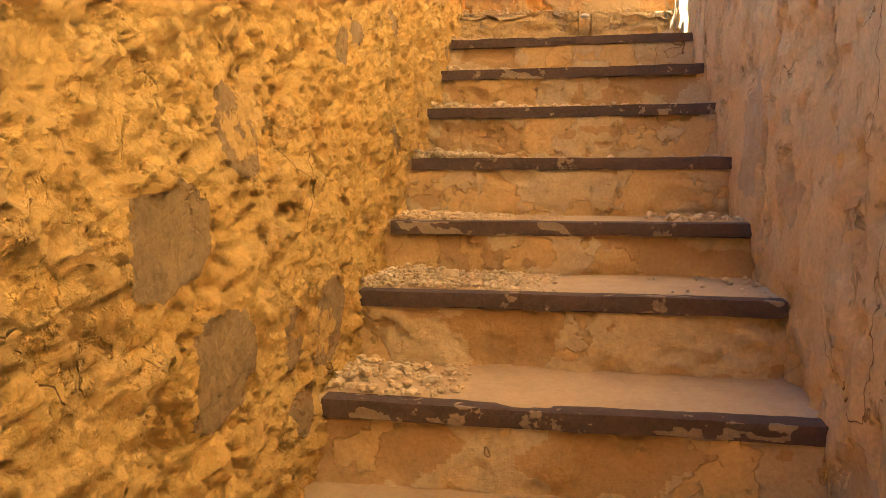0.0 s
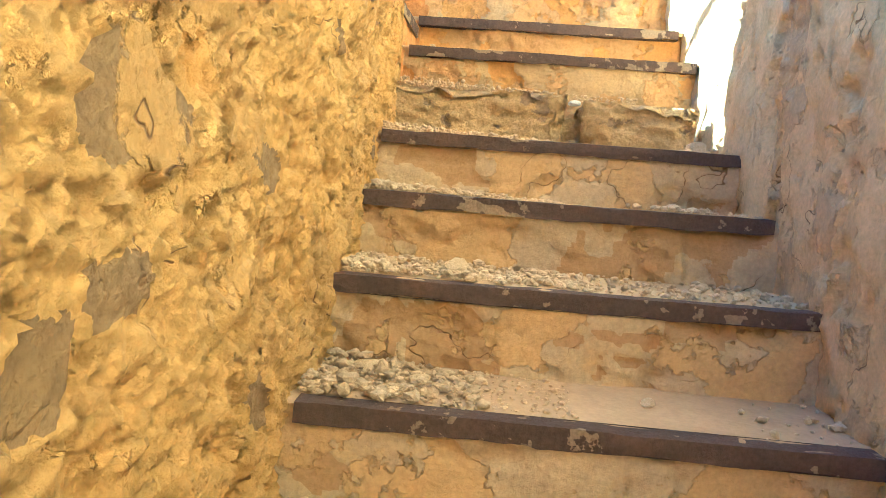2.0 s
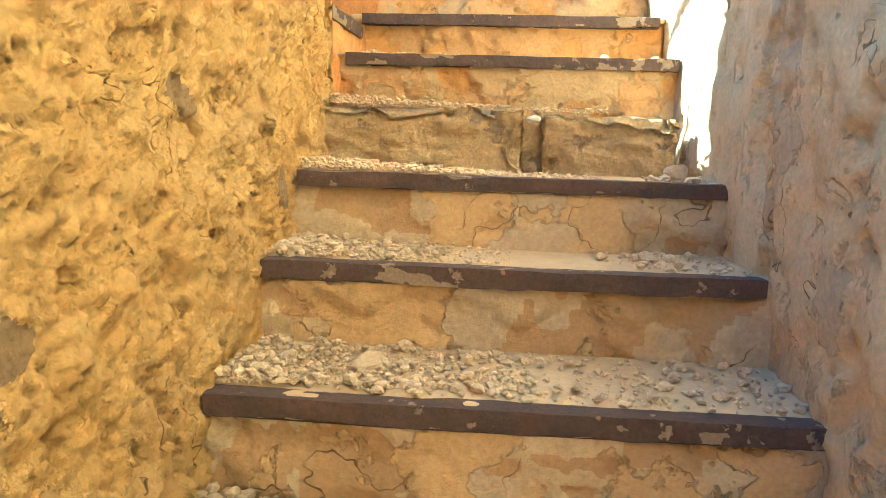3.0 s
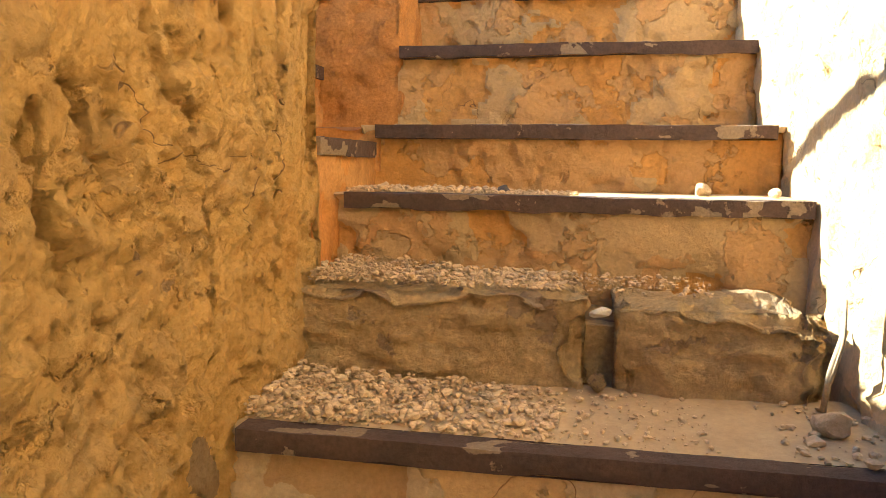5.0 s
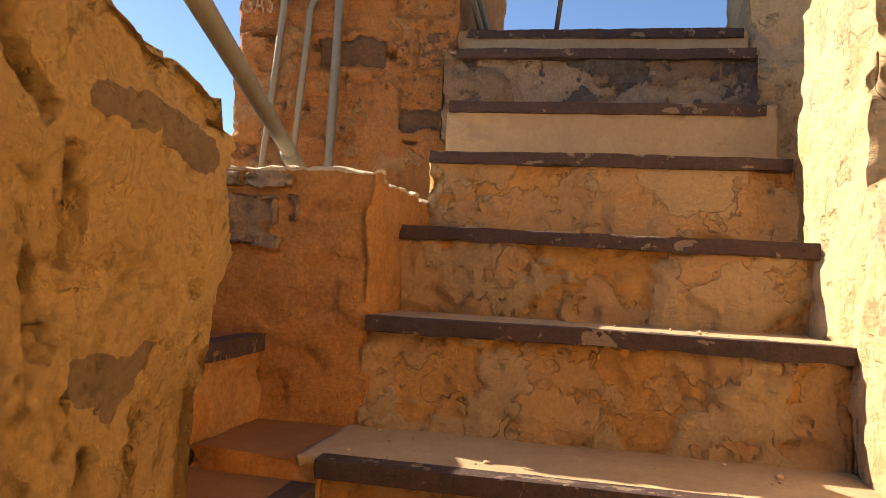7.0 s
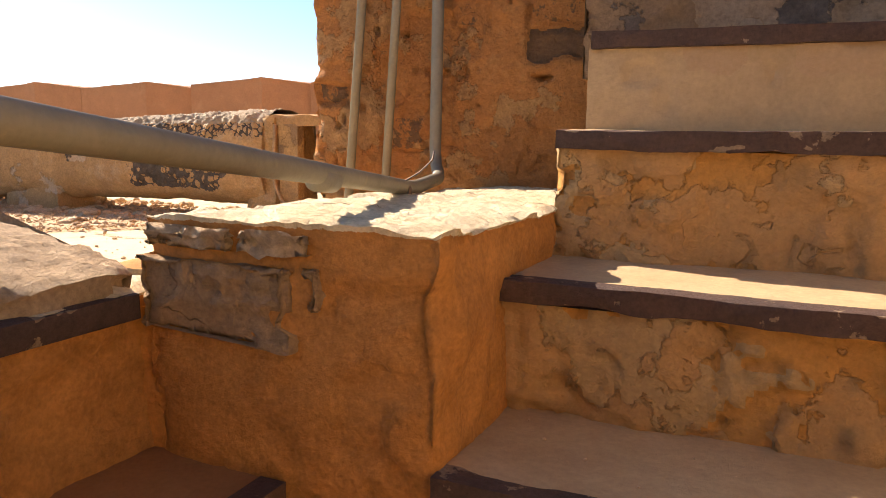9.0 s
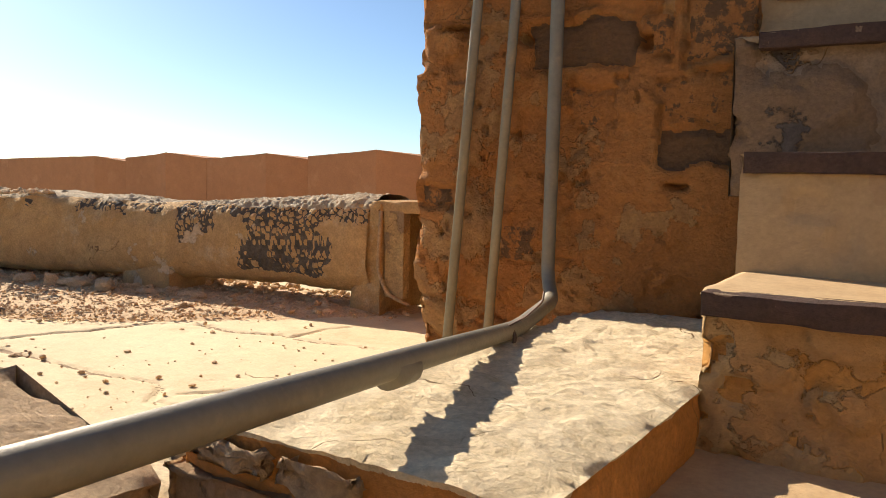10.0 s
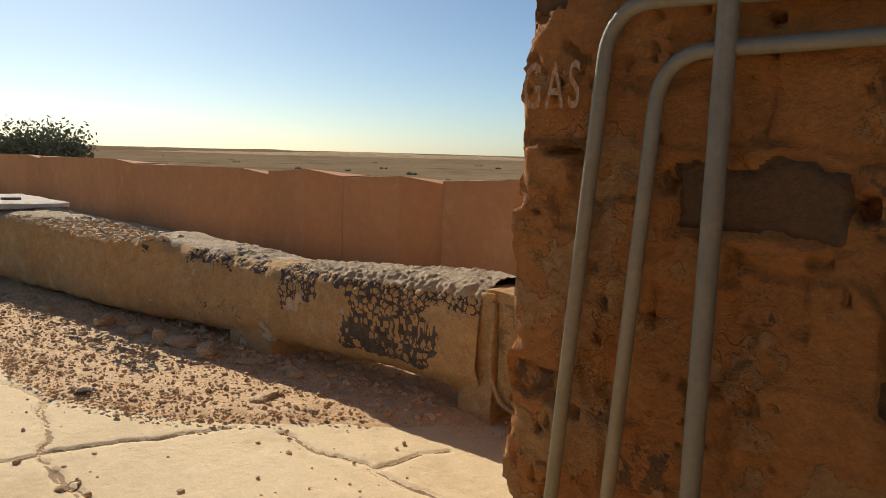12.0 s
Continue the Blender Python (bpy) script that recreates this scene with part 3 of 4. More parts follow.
def stone_relief(P, N):
    W = P + 0.02 * np.stack([fbm(P, 10, 3, 212), fbm(P, 10, 3, 213), fbm(P, 10, 3, 214)], -1)
    layer = np.abs(fbm(W * np.array([0.6, 0.6, 3.0]), 6, 4, 71)) * 0.024
    split = step(-0.01, 0.012, fbm(W * np.array([0.7, 0.7, 1.8]), 6, 4, 215)) * 0.014 + step(0.2, 0.215, fbm(W, 8, 4, 216)) * 0.012
    return fbm(P, 4, 4, 72) * 0.026 - layer - split + fbm(P, 22, 3, 73) * 0.007, np.zeros(len(P))


# ---- plan ----
STEPS = {"A": (1.610, 1.740), "B": (1.940, 1.929), "C": (2.330, 2.086), "D": (2.678, 2.282), "E": (3.014, 2.484), "F": (3.366, 2.675), "G": (3.705, 2.861),
         "H": (4.060, 3.060), "I": (4.394, 3.249), "J": (4.734, 3.440), "K": (5.087, 3.726), "L": (5.400, 3.977), "M": (5.715, 4.257), "N": (6.050, 4.503), "O": (6.352, 4.797), "P": (6.625, 4.968)}
RIGHT = 1.55
TERRACE = 3.70


def left_x(y):
    return 0.495 - 0.036 * (y - 1.9) if np.isscalar(y) else 0.495 - 0.036 * (np.clip(y, 0.5, 5.2) - 1.9)


# walls of the stair
def left_warp(P):
    y, s = P[:, 1], (P[:, 2] - 0.2) / (4.1 - 0.2)
    top = np.interp(y, [-2.6, 0.0, 1.0, 1.75, 2.35, 2.75, 3.2, 3.6, 3.82, 3.84, 3.95, 4.24], [2.7, 2.95, 3.15, 3.38, 3.58, 3.80, 4.0, 4.14, 4.22, 4.17, 4.14, 4.09]) + 0.02 * fbm(P * np.array([0, 1, 0]), 9, 3, 81)
    P[:, 2] = 0.2 + s * (top - 0.2)
    P[:, 0] = np.where(P[:, 0] > 0, P[:, 0] + left_x(y) - 0.42, P[:, 0])
    return P


wall_left = rough_box("wall_left", (-0.22, 0.5, 0.2), (0.42, 4.24, 4.1), WALL, rubble_relief, 0.0085, "XYZ", left_warp, 0.03, coarse=0.1)
wall_left_low = rough_box("wall_left_low", (-0.22, -2.6, 0.2), (0.42, 0.498, 4.1), WALL, rubble_relief, 0.04, "X", left_warp, 0.0, coarse=0.1)
tagged(wall_left_low, "rough ochre mud wall at the foot of the stair", "wall", kind="structure")
tagged(wall_left, "rough ochre mud and stone stair wall, weathered top", "wall", kind="structure")


def right_warp(P):
    z = P[:, 2]
    end = np.interp(z, [0.2, 4.10, 4.12, 4.16, 4.25, 4.4, 4.7, 5.2], [5.09, 5.09, 4.55, 4.33, 4.25, 4.30, 4.34, 4.4]) + 0.02 * fbm(P * np.array([0, 0, 1]), 7, 3, 82)
    end = np.where(z < 4.095, 5.09, end)
    P[:, 1] = -2.6 + (P[:, 1] + 2.6) / 7.69 * (end + 2.6)
    return P


wall_right = rough_box("wall_right", (RIGHT, -2.6, 0.2), (2.1, 5.09, 5.2), WALL_R, plaster_relief, 0.016, "xY", right_warp, 0.012, coarse=0.1)
tagged(wall_right, "pinkish ochre plastered stair wall with gouges", "wall", kind="structure")


def pier_warp(P):
    top = np.interp(P[:, 1], [5.09, 5.2, 5.71, 5.75], [4.95, 4.86, 4.72, 4.6])
    P[:, 2] = 3.0 + (P[:, 2] - 3.0) / 1.8 * (top - 3.0)
    P[:, 1] = np.where(P[:, 1] > 5.4, P[:, 1] - 0.14 * step(4.5, 4.05, P[:, 2]) * (P[:, 1] - 5.4) / 0.3, P[:, 1])
    return P


pier = rough_box("wall_pier", (RIGHT, 5.094, 3.0), (2.4, 5.72, 4.8), WALL_R, plaster_relief, 0.022, "xyYZ", pier_warp, 0.02)
tagged(pier, "sunlit plastered wall pier beside the opening", "wall", kind="structure")
wall_back = rough_box("wall_upper", (1.575, 6.66, 3.0), (3.4, 7.3, 5.5), WALL_R, plaster_relief, 0.03, "xyZ", None, 0.02)
tagged(wall_back, "weathered plaster wall at the head of the stair", "wall", kind="structure")
recess = rough_box("wall_recess", (2.3, 5.0, 2.6), (2.7, 6.7, 5.2), WALL_R, plaster_relief, 0.05, "x")
tagged(recess, "plain plaster wall closing the recess", "wall", kind="structure")
recess_floor = rough_box("recess_floor", (1.56, 5.55, 3.0), (2.35, 6.7, 3.95), DUST, slab_relief, 0.05, "Z")
tagged(recess_floor, "dusty floor of the recess", "floor", kind="structure")
outer = rough_box("wall_outer", (2.1, 3.6, 3.0), (2.5, 5.1, 4.08), WALL_R, plaster_relief, 0.06, "xZ")
tagged(outer, "low plaster sill behind the opening", "wall", kind="structure")
low_floor = rough_box("floor", (-0.2, -2.7, 0.0), (2.1, -0.05, 0.60), DUST, slab_relief, 0.08, "Z")
tagged(low_floor, "dusty landing at the foot of the stair", "floor", kind="structure")
end_wall = rough_box("wall_south", (-0.22, -3.1, 0.2), (2.1, -2.62, 5.2), WALL, rubble_relief, 0.06, "Y")
tagged(end_wall, "ochre mud wall closing the stair", "wall", kind="structure")

# staircase
stair = empty("staircase", "worn masonry staircase with dark nosing strips and dusty treads", "stairs", "structure")
lower = [(1.610 - 0.335 * k, 1.740 - 0.19 * k) for k in (5, 4, 3, 2, 1)]
run = [("", *p) for p in lower] + [(k, *v) for k, v in STEPS.items()]


def nosing(y, z, x0, x1, owner, seed):
    def lip(P, N):
        low = step(-0.012, -0.036, P[:, 2] - z)
        wob = fbm(P, 14, 3, 90 + seed)
        worn = step(0.30, 0.50, fbm(P * np.array([0.5, 1, 1]), 18, 4, 91 + seed) + low * 0.18 * (wob > -0.1)) * 0.75
        return fbm(P, 20, 3, 92 + seed) * 0.002 - 0.003 * worn, worn

    def ragged(P):
        P[:, 2] += np.where(P[:, 2] < z - 0.02, 0.007 * fbm(P * np.array([1, 0, 0]), 12, 4, 93 + seed), 0)
        P[:, 2] += 0.004 * fbm(P * np.array([1, 0, 0]), 1.5, 2, 94 + seed)
        return P

    return rough_box("nosing", (x0, y - 0.010, z - 0.040), (x1, y + 0.045, z + 0.003), TIMBER, lip, 0.012, "yZ", ragged, 0.004, owner, seed=seed)


for k, (name, y, z) in enumerate(run):
    if name == "H":
        continue
    y1 = run[k + 1][1] + 0.06 if k + 1 < len(run) else 9.4
    zb = (run[k - 1][2] if k else 0.6) - 0.1
    x0 = left_x(y) - 0.06 if name not in ("L", "M", "N", "O", "P", "K") else left_x(y) - 0.012
    if name == "M":
        x0 = 0.372
    if name in ("N", "O", "P"):
        x0 = 0.365 if name == "N" else 0.275
    x1 = RIGHT + 0.02
    mat = RISER if name in ("", *"ABCDEFG") else CEMENT if name in "NP" else RISER_GREY if name == "O" else RISER_UP
    block = rough_box("step", (x0, y, zb), (x1, y1, z), [mat, DUST if k < 9 else DUST_UP], riser_relief if name in ("", *"ABCDEFG") else cement_relief if name in "NP" else upper_relief, 0.0115 if k > 4 else 0.05, "yZ" + ("x" if name in ("M", "N") else ""), None, 0.006, stair, mats={"Z": 1}, seed=k)
    if k > 4:
        nosing(y, z, max(x0 + 0.012, left_x(y) + 0.0), {"J": 1.535, "N": 1.53}.get(name, 1.545), block, k)

# the broken step of two stones
for x0, x1, dz, dy in ((0.36, 1.035, 0.0, 0.0), (1.075, 1.50, -0.012, -0.012)):
    tagged(rough_box("stone_block", (x0, 4.06 + dy, 2.80), (x1, 4.46, 3.060 + dz), HSTONE, stone_relief, 0.010, "xyXZ", None, 0.045, stair, seed=int(x0 * 9)), "rough split sandstone block of a broken step")
tagged(rough_box("stone_block", (0.36, 4.15, 2.7), (1.56, 4.46, 2.99), HSTONE, stone_relief, 0.05, "yZ", None, 0.02, stair), "crumbled core of the broken step")

# side landing and side steps through the left wall
landing = empty("side_landing", "red plastered landing with two worn side steps and dark nosings", "stairs", "structure")
rough_box("landing", (-0.3, 4.20, 2.9), (0.385, 5.12, 3.385), [CHEEK, DUST_RED], riser_relief, 0.02, "XZ", None, 0.008, landing, mats={"Z": 1})
rough_box("raised_strip", (0.08, 4.755, 3.3), (0.40, 5.12, 3.437), [CHEEK, DUST_RED], riser_relief, 0.02, "xyZ", None, 0.006, landing, mats={"Z": 1})
rough_box("side_step", (-0.3, 4.15, 3.3), (0.10, 5.22, 3.655), [CHEEK, DUST_RED], riser_relief, 0.02, "XZ", None, 0.008, landing, mats={"Z": 1})
rough_box("side_step", (-0.62, 4.15, 3.3), (-0.21, 5.24, 3.955), LEDGE, ledge_relief, 0.02, "XZx", None, 0.025, landing)



def crust_warp(P):
    P[:, 2] += step(3.95, 3.97, P[:, 2]) * 0.22 * np.clip(-0.23 - P[:, 0], 0, 0.5)
    return P


for y0, y1, seed in ((4.72, 5.10, 61), (4.44, 4.70, 62), (4.245, 4.42, 63)):
    tagged(rough_box("crust", (-0.64, y0, 3.93), (-0.222, y1, 3.99), BLEACHED, ledge_relief, 0.014, "xyXZ", crust_warp, 0.022, landing, seed=seed), "broken bleached crust over the step")
rough_box("footing", (-0.62, 5.10, 3.3), (-0.13, 5.52, 3.93), CHEEK, riser_relief, 0.03, "xyZ", None, 0.02, landing)


def side_nosing(x, y0, y1, z, seed):
    def lip(P, N):
        worn = step(0.25, 0.4, fbm(P, 14, 4, 191 + seed))
        return fbm(P, 20, 3, 192 + seed) * 0.002 - 0.003 * worn, worn

    return rough_box("nosing", (x - 0.045, y0, z - 0.045), (x + 0.010, y1, z + 0.003), TIMBER, lip, 0.012, "XZ", None, 0.004, landing)


side_nosing(0.387, 4.24, 4.735, 3.387, 1)
side_nosing(0.10, 4.3, 5.085, 3.657, 2)
side_nosing(-0.21, 4.3, 5.085, 3.952, 3)


# ledge block beside the upper steps
def ledge_warp(P):
    top = step(3.9, 4.1, P[:, 2])
    P[:, 2] += top * (-0.02 - 0.03 * (P[:, 1] - 5.7) + 0.006 * fbm(P * np.array([1, 1, 0]), 3, 3, 101))
    P[:, 0] += (0.385 - P[:, 0]) / 0.535 * (0.03 * fbm(P, 2.5, 3, 102) - 0.06 * step(5.5, 5.1, P[:, 1]))
    return P


ledge = rough_box("ledge", (-0.15, 5.09, 3.0), (0.385, 6.60, 4.10), LEDGE, ledge_relief, 0.013, "xyXZ", ledge_warp, 0.03)
tagged(ledge, "red plastered ledge block with a sun-bleached flaking top", "ledge", kind="structure")


# tower
def tower_warp(P):
    z = P[:, 2]
    t = (P[:, 0] + 0.80) / 1.1
    P[:, 0] += (1 - t) * 0.022 * (z - 3.8) - t * 0.01 * (z - 4.5)
    P[:, 1] += 0.06 * step(4.3, 3.6, z)
    return P


tower = rough_box("tower", (-0.815, 6.585, 3.2), (0.30, 8.3, 6.4), TOWER, masonry_relief, 0.0095, "xy", tower_warp, 0.03, coarse=0.1)
tagged(tower, "red mud-plastered masonry tower with flaking patches", "tower", kind="structure")
letters = bpy.data.curves.new("painted_word", "FONT")
letters.body, letters.size, letters.space_character, letters.extrude = "GAS", 0.150, 1.25, 0.001
letters.offset = 0.0012
letters.materials.append(PAINT)
word = new("painted_word", letters)
word.matrix_basis = pose(-0.775, 6.560, 5.04, 90, 0, 0) @ Matrix.Diagonal((0.52, 1.0, 1.0, 1.0))
word.parent = tower
tagged(word, "faded white hand-painted letters")

# terrace
CRACKS = [((-3.6, 5.3), (-2.75, 5.9), (-2.72, 6.1), (-2.5, 6.78)), ((-2.33, 6.87), (-1.78, 6.93), (-1.2, 6.98), (-0.9, 7.0)), ((-1.78, 6.93), (-1.72, 7.3)),
          ((-3.44, 6.27), (-3.0, 6.15), (-2.74, 6.03), (-2.31, 6.02), (-1.95, 6.04), (-1.52, 6.08), (-1.42, 5.95), (-1.15, 5.9), (-0.9, 5.3)), ((-1.4, 6.05), (-1.1, 6.35), (-0.85, 6.72)), ((-4.6, 6.0), (-3.44, 6.27))]


def floor_relief(P, N):
    Q = P + 0.05 * np.stack([fbm(P, 5, 4, 111), fbm(P, 5, 4, 112), 0 * P[:, 0]], -1)
    d = line_distance(Q[:, :2], CRACKS)
    width = 0.012 + 0.012 * step(-0.2, 0.5, fbm(P, 4, 3, 113))
    crack = step(1.0, 0.3, d / width)
    wide = step(0.05, 0.0, d) * step(0.1, 0.4, fbm(P, 2, 2, 114))
    return fbm(P, 1.2, 3, 115) * 0.008 - crack * 0.014 - wide * 0.006 + 0.0015 * fbm(P, 40, 2, 116), np.maximum(crack, wide * 0.6)


terrace = rough_box("floor_terrace", (-4.6, 5.16, 3.3), (-0.16, 7.9, TERRACE), FLOOR, floor_relief, 0.016, "Z")
tagged(terrace, "pale cracked screed terrace floor scattered with grit", "floor", kind="structure")
terrace_far = rough_box("floor_terrace_far", (-30.0, 4.15, -2.0), (-0.4, 10.4, TERRACE - 0.012), FLOOR, slab_relief, 0.25, "Z", coarse=2.0)
tagged(terrace_far, "pale screed roof terrace over the building", "floor", kind="structure")
building = rough_box("building_mass", (0.3, 6.9, -2.0), (3.4, 10.4, 4.9), WALL_R, plaster_relief, 0.3, "xyXYZ")
tagged(building, "plastered building mass behind the stair", "wall", kind="structure")
curb = rough_box("curb_stone", (-1.9, 5.16, 3.6), (-0.97, 5.36, 3.97), BLEACHED, stone_relief, 0.02, "xyXZ", None, 0.03)
tagged(curb, "bleached broken curb stone on the terrace", "curb stone")


# long coated duct on the terrace
def duct():
    u = np.r_[np.linspace(0, 0.3, 420), np.linspace(0.303, 1, 200)]
    nu, nv = len(u) - 1, 200
    x = -1.84 - u * 8.4
    yc = 7.86 - u * 1.0
    V, M = [], []
    ang = np.linspace(0, 2 * math.pi, nv, endpoint=False)
    U, A = np.meshgrid(u, ang, indexing="ij")
    flat = step(0.25, 0.36, U)
    e = 0.62 - 0.28 * flat
    top = 4.345 + 0.02 * np.cos(U * 22) - 0.05 * step(0.0, 0.2, U) + 0.0 * U
    bot = 3.80 - 0.07 * step(0.05, 0.45, U)
    ca, sa = np.cos(A), np.sin(A)
    yy = np.sign(ca) * np.abs(ca) ** e * (0.24 + 0.03 * flat)
    zz = np.sign(sa) * np.abs(sa) ** e
    X, Y, Z = x[:, None] + 0 * A, yc[:, None] + yy, (top + bot) / 2 + zz * (top - bot) / 2
    P = np.stack([X, Y, Z], -1).reshape(-1, 3)
    nrm = np.stack([0 * A, ca, sa], -1).reshape(-1, 3)
    f1, f2, who = worley(P + 0.01 * np.stack([fbm(P, 20, 2, 220), fbm(P, 20, 2, 221), fbm(P, 20, 2, 222)], -1), 27, 121)
    zone = step(-3.35, -3.2, P[:, 0] + 0.25 * fbm(P, 4, 3, 122)) * step(-2.0, -2.12, P[:, 0] + 0.2 * fbm(P, 4, 3, 123)) * step(3.86, 3.9, P[:, 2])
    upper = step(4.16, 4.24, P[:, 2] + 0.05 * fbm(P, 5, 3, 124)) * (P[:, 0] > -4.6)
    tar = np.clip(zone * step(-0.25, 0.05, fbm(P, 4, 4, 125) + 0.12) + upper * step(-0.1, 0.1, fbm(P, 5, 4, 126)), 0, 1)
    bub = (0.5 - f1) * 0.022
    d = fbm(P, 2.2, 4, 127) * 0.03 + fbm(P, 10, 4, 128) * 0.012 + tar * bub - step(0.2, 0.4, fbm(P, 3, 4, 129)) * 0.008
    P = P + nrm * d[:, None]
    i = np.arange(nu)[:, None] * nv + np.arange(nv)[None]
    j = np.arange(nu)[:, None] * nv + (np.arange(nv)[None] + 1) % nv
    Q = np.stack([i, i + nv, j + nv, j], -1).reshape(-1, 4)
    gap = step(0.12, 0.20, f2 - f1) * (who > 0.24 - 0.9 * fbm(P, 4, 3, 130))
    mask = tar * (1 - gap)
    crust = (P[:, 2] > 4.265 + 0.03 * fbm(P, 6, 3, 131)) & (nrm[:, 2] > 0.35)
    ob = mesh_from("duct_body", P, Q[:, ::-1], [BEAM, CRUST], None, np.where(crust, 0, mask))
    ob.data.polygons.foreach_set("material_index", crust[Q].all(1).astype(np.int32))
    return ob


duct_thing = empty("duct", "long ochre plastered duct with black tar patches and a lime-crusted top", "duct")
duct_body = duct()
duct_body.parent = duct_thing
tagged(rough_box("end_block", (-2.0, 7.642, 3.69), (-1.77, 8.10, 4.31), BEAM, slab_relief, 0.02, "xyXZ", None, 0.03, duct_thing), "broken plaster end block")
tagged(rough_box("end_panel", (-1.755, 7.66, 3.80), (-1.63, 7.72, 4.27), HSTONE, slab_relief, 0.02, "y", None, 0.008, duct_thing), "weathered panel in the broken end")
tagged(rough_box("end_cap", (-1.86, 7.66, 4.265), (-1.15, 8.25, 4.325), BEAM, slab_relief, 0.02, "xyXZ", None, 0.025, duct_thing), "crumbling plaster cap")
# added panels close the hollow; their dark colour stands in for deep shade
tagged(rough_box("end_back", (-1.76, 8.12, 3.69), (-1.15, 8.25, 4.27), DARKROCK_AND_SHADE, slab_relief, 0.05, "y", None, 0.0, duct_thing), "dark back of the hollow end")
tagged(rough_box("end_side", (-1.30, 7.75, 3.69), (-1.15, 8.11, 4.268), DARKROCK_AND_SHADE, slab_relief, 0.05, "x", None, 0.0, duct_thing), "side of the hollow end")
tube("end_edging", [(-1.765, 7.64, 4.27), (-1.772, 7.635, 4.12), (-1.78, 7.635, 3.95), (-1.72, 7.64, 3.82), (-1.58, 7.65, 3.775)], 0.010, BLEACHED, duct_thing, 7, 0.05, "peeling plaster edging")
for bx, w in ((-3.55, 0.5), (-6.9, 0.6)):
    yb = 7.86 - (-1.84 - bx) / 8.4
    tagged(rough_box("duct_support", (bx - w / 2, yb - 0.2, 3.66), (bx + w / 2, yb + 0.2, 3.9), BEAM, slab_relief, 0.03, "xyXZ", None, 0.04, duct_thing), "rounded plaster support")

hatch = empty("hatch_cover", "white concrete hatch cover lying on the duct", "cover")
rough_box("cover_slab", (-8.3, 6.75, 4.335), (-6.9, 7.6, 4.385), HATCH, slab_relief, 0.05, "xyXYZ", None, 0.01, hatch)
bm = bmesh.new()
bmesh.ops.create_cone(bm, cap_ends=True, segments=20, radius1=0.09, radius2=0.08, depth=0.03)
bmesh.ops.translate(bm, vec=(-7.4, 7.25, 4.392), verts=bm.verts)
part("lifting_ring", bm, DARKROCK_AND_SHADE, hatch, "dark lifting recess")

# parapet of angled blocks
XS = [-1.9, -3.18]
XS += [-4.6, -6.12, -7.6, -11.5, -16.0, -21.0, -27.0]
for k, (xr, xl) in enumerate(zip(XS, XS[1:])):
    peak = 4.715 - 0.010 * (k - 1) + 0.014 * math.sin(k * 2.7)
    bm = bmesh.new()
    bev = (0.95, 0.48, 0.5, 0.6, 0.5, 0.5, 0.5, 0.5)[k]
    j0 = 0.006 if k < 3 else 0.0005
    plan = [(xl + j0, 10.13), (xl + 0.45 * (xr - xl), 10.08), (xr - bev, 10.04), (xr - j0, 10.13 + (0.05 if k < 3 else 0.0)), (xr - j0, 10.5), (xl + j0, 10.5)]
    tops = [peak - 0.055, peak - 0.02, peak, peak - 0.06, peak - 0.05, peak - 0.05]
    lowv = [bm.verts.new((x, y, 3.6)) for x, y in plan]
    topv = [bm.verts.new((x, y, t)) for (x, y), t in zip(plan, tops)]
    bm.faces.new(topv), bm.faces.new(lowv[::-1])
    for j in range(6):
        bm.faces.new((lowv[j], lowv[(j + 1) % 6], topv[(j + 1) % 6], topv[j]))
    bmesh.ops.triangulate(bm, faces=[f for f in bm.faces if len(f.verts) > 4])
    bmesh.ops.subdivide_edges(bm, edges=bm.edges[:], cuts=5, use_grid_fill=True)
    for v in bm.verts:
        v.co += Vector((0, 1, 0.5)) * noise.noise(v.co * 2.5) * 0.014
    tagged(part("parapet_block", bm, PARAPET), "red-brown plastered parapet block with a sloping top", "parapet", "parapet blocks", "structure")

# conduits
C1 = empty("conduit", "galvanised conduit climbing the tower and turning along it", "conduit", group="conduits")
tube("pipe", [(-0.655, 6.535, 3.70), (-0.532, 6.545, 5.255), (0.34, 6.545, 5.205), (0.36, 6.64, 5.16), (0.40, 7.0, 4.95)], 0.017, PIPE, C1, bend=0.12)
C2 = empty("conduit", "thin galvanised conduit with a rounded bend beside another", "conduit", group="conduits")
tube("pipe", [(-0.486, 6.51, 3.695), (-0.409, 6.55, 5.142), (0.335, 6.55, 5.142), (0.35, 6.64, 5.10), (0.39, 7.0, 4.9)], 0.016, PIPE, C2, bend=0.11)
C3 = empty("conduit", "thick galvanised conduit running along the ledge and up the tower", "conduit", group="conduits")
tube("pipe", [(0.62, 2.9, 4.435), (-0.105, 6.0, 4.088), (-0.21, 6.43, 4.092), (-0.276, 6.535, 4.14), (-0.268, 6.54, 5.55), (0.30, 6.62, 5.57), (0.78, 6.9, 5.63)], 0.021, PIPE, C3, bend=0.09)
tube("elbow", [(0.25, 6.55, 5.142), (0.335, 6.55, 5.142), (0.345, 6.60, 5.12)], 0.021, PIPE, C2, bend=0.04, label="pipe elbow fitting")
tube("drop_pipe", [(0.785, 6.9, 5.64), (0.745, 6.9, 5.3), (0.712, 6.9, 4.96)], 0.012, WIRE, C3, bend=0.03, label="dark thin upright pipe")
c, d = Vector((0.062, 5.284, 4.158)), Vector((-0.725, 3.1, -0.347)).normalized()
tube("coupling", [c - d * 0.04, c + d * 0.04], 0.0245, PIPE, C3, label="pipe coupling")
tube("coupling", [(0.02, 6.545, 5.223), (0.10, 6.545, 5.219)], 0.022, PIPE, C1, label="pipe coupling")
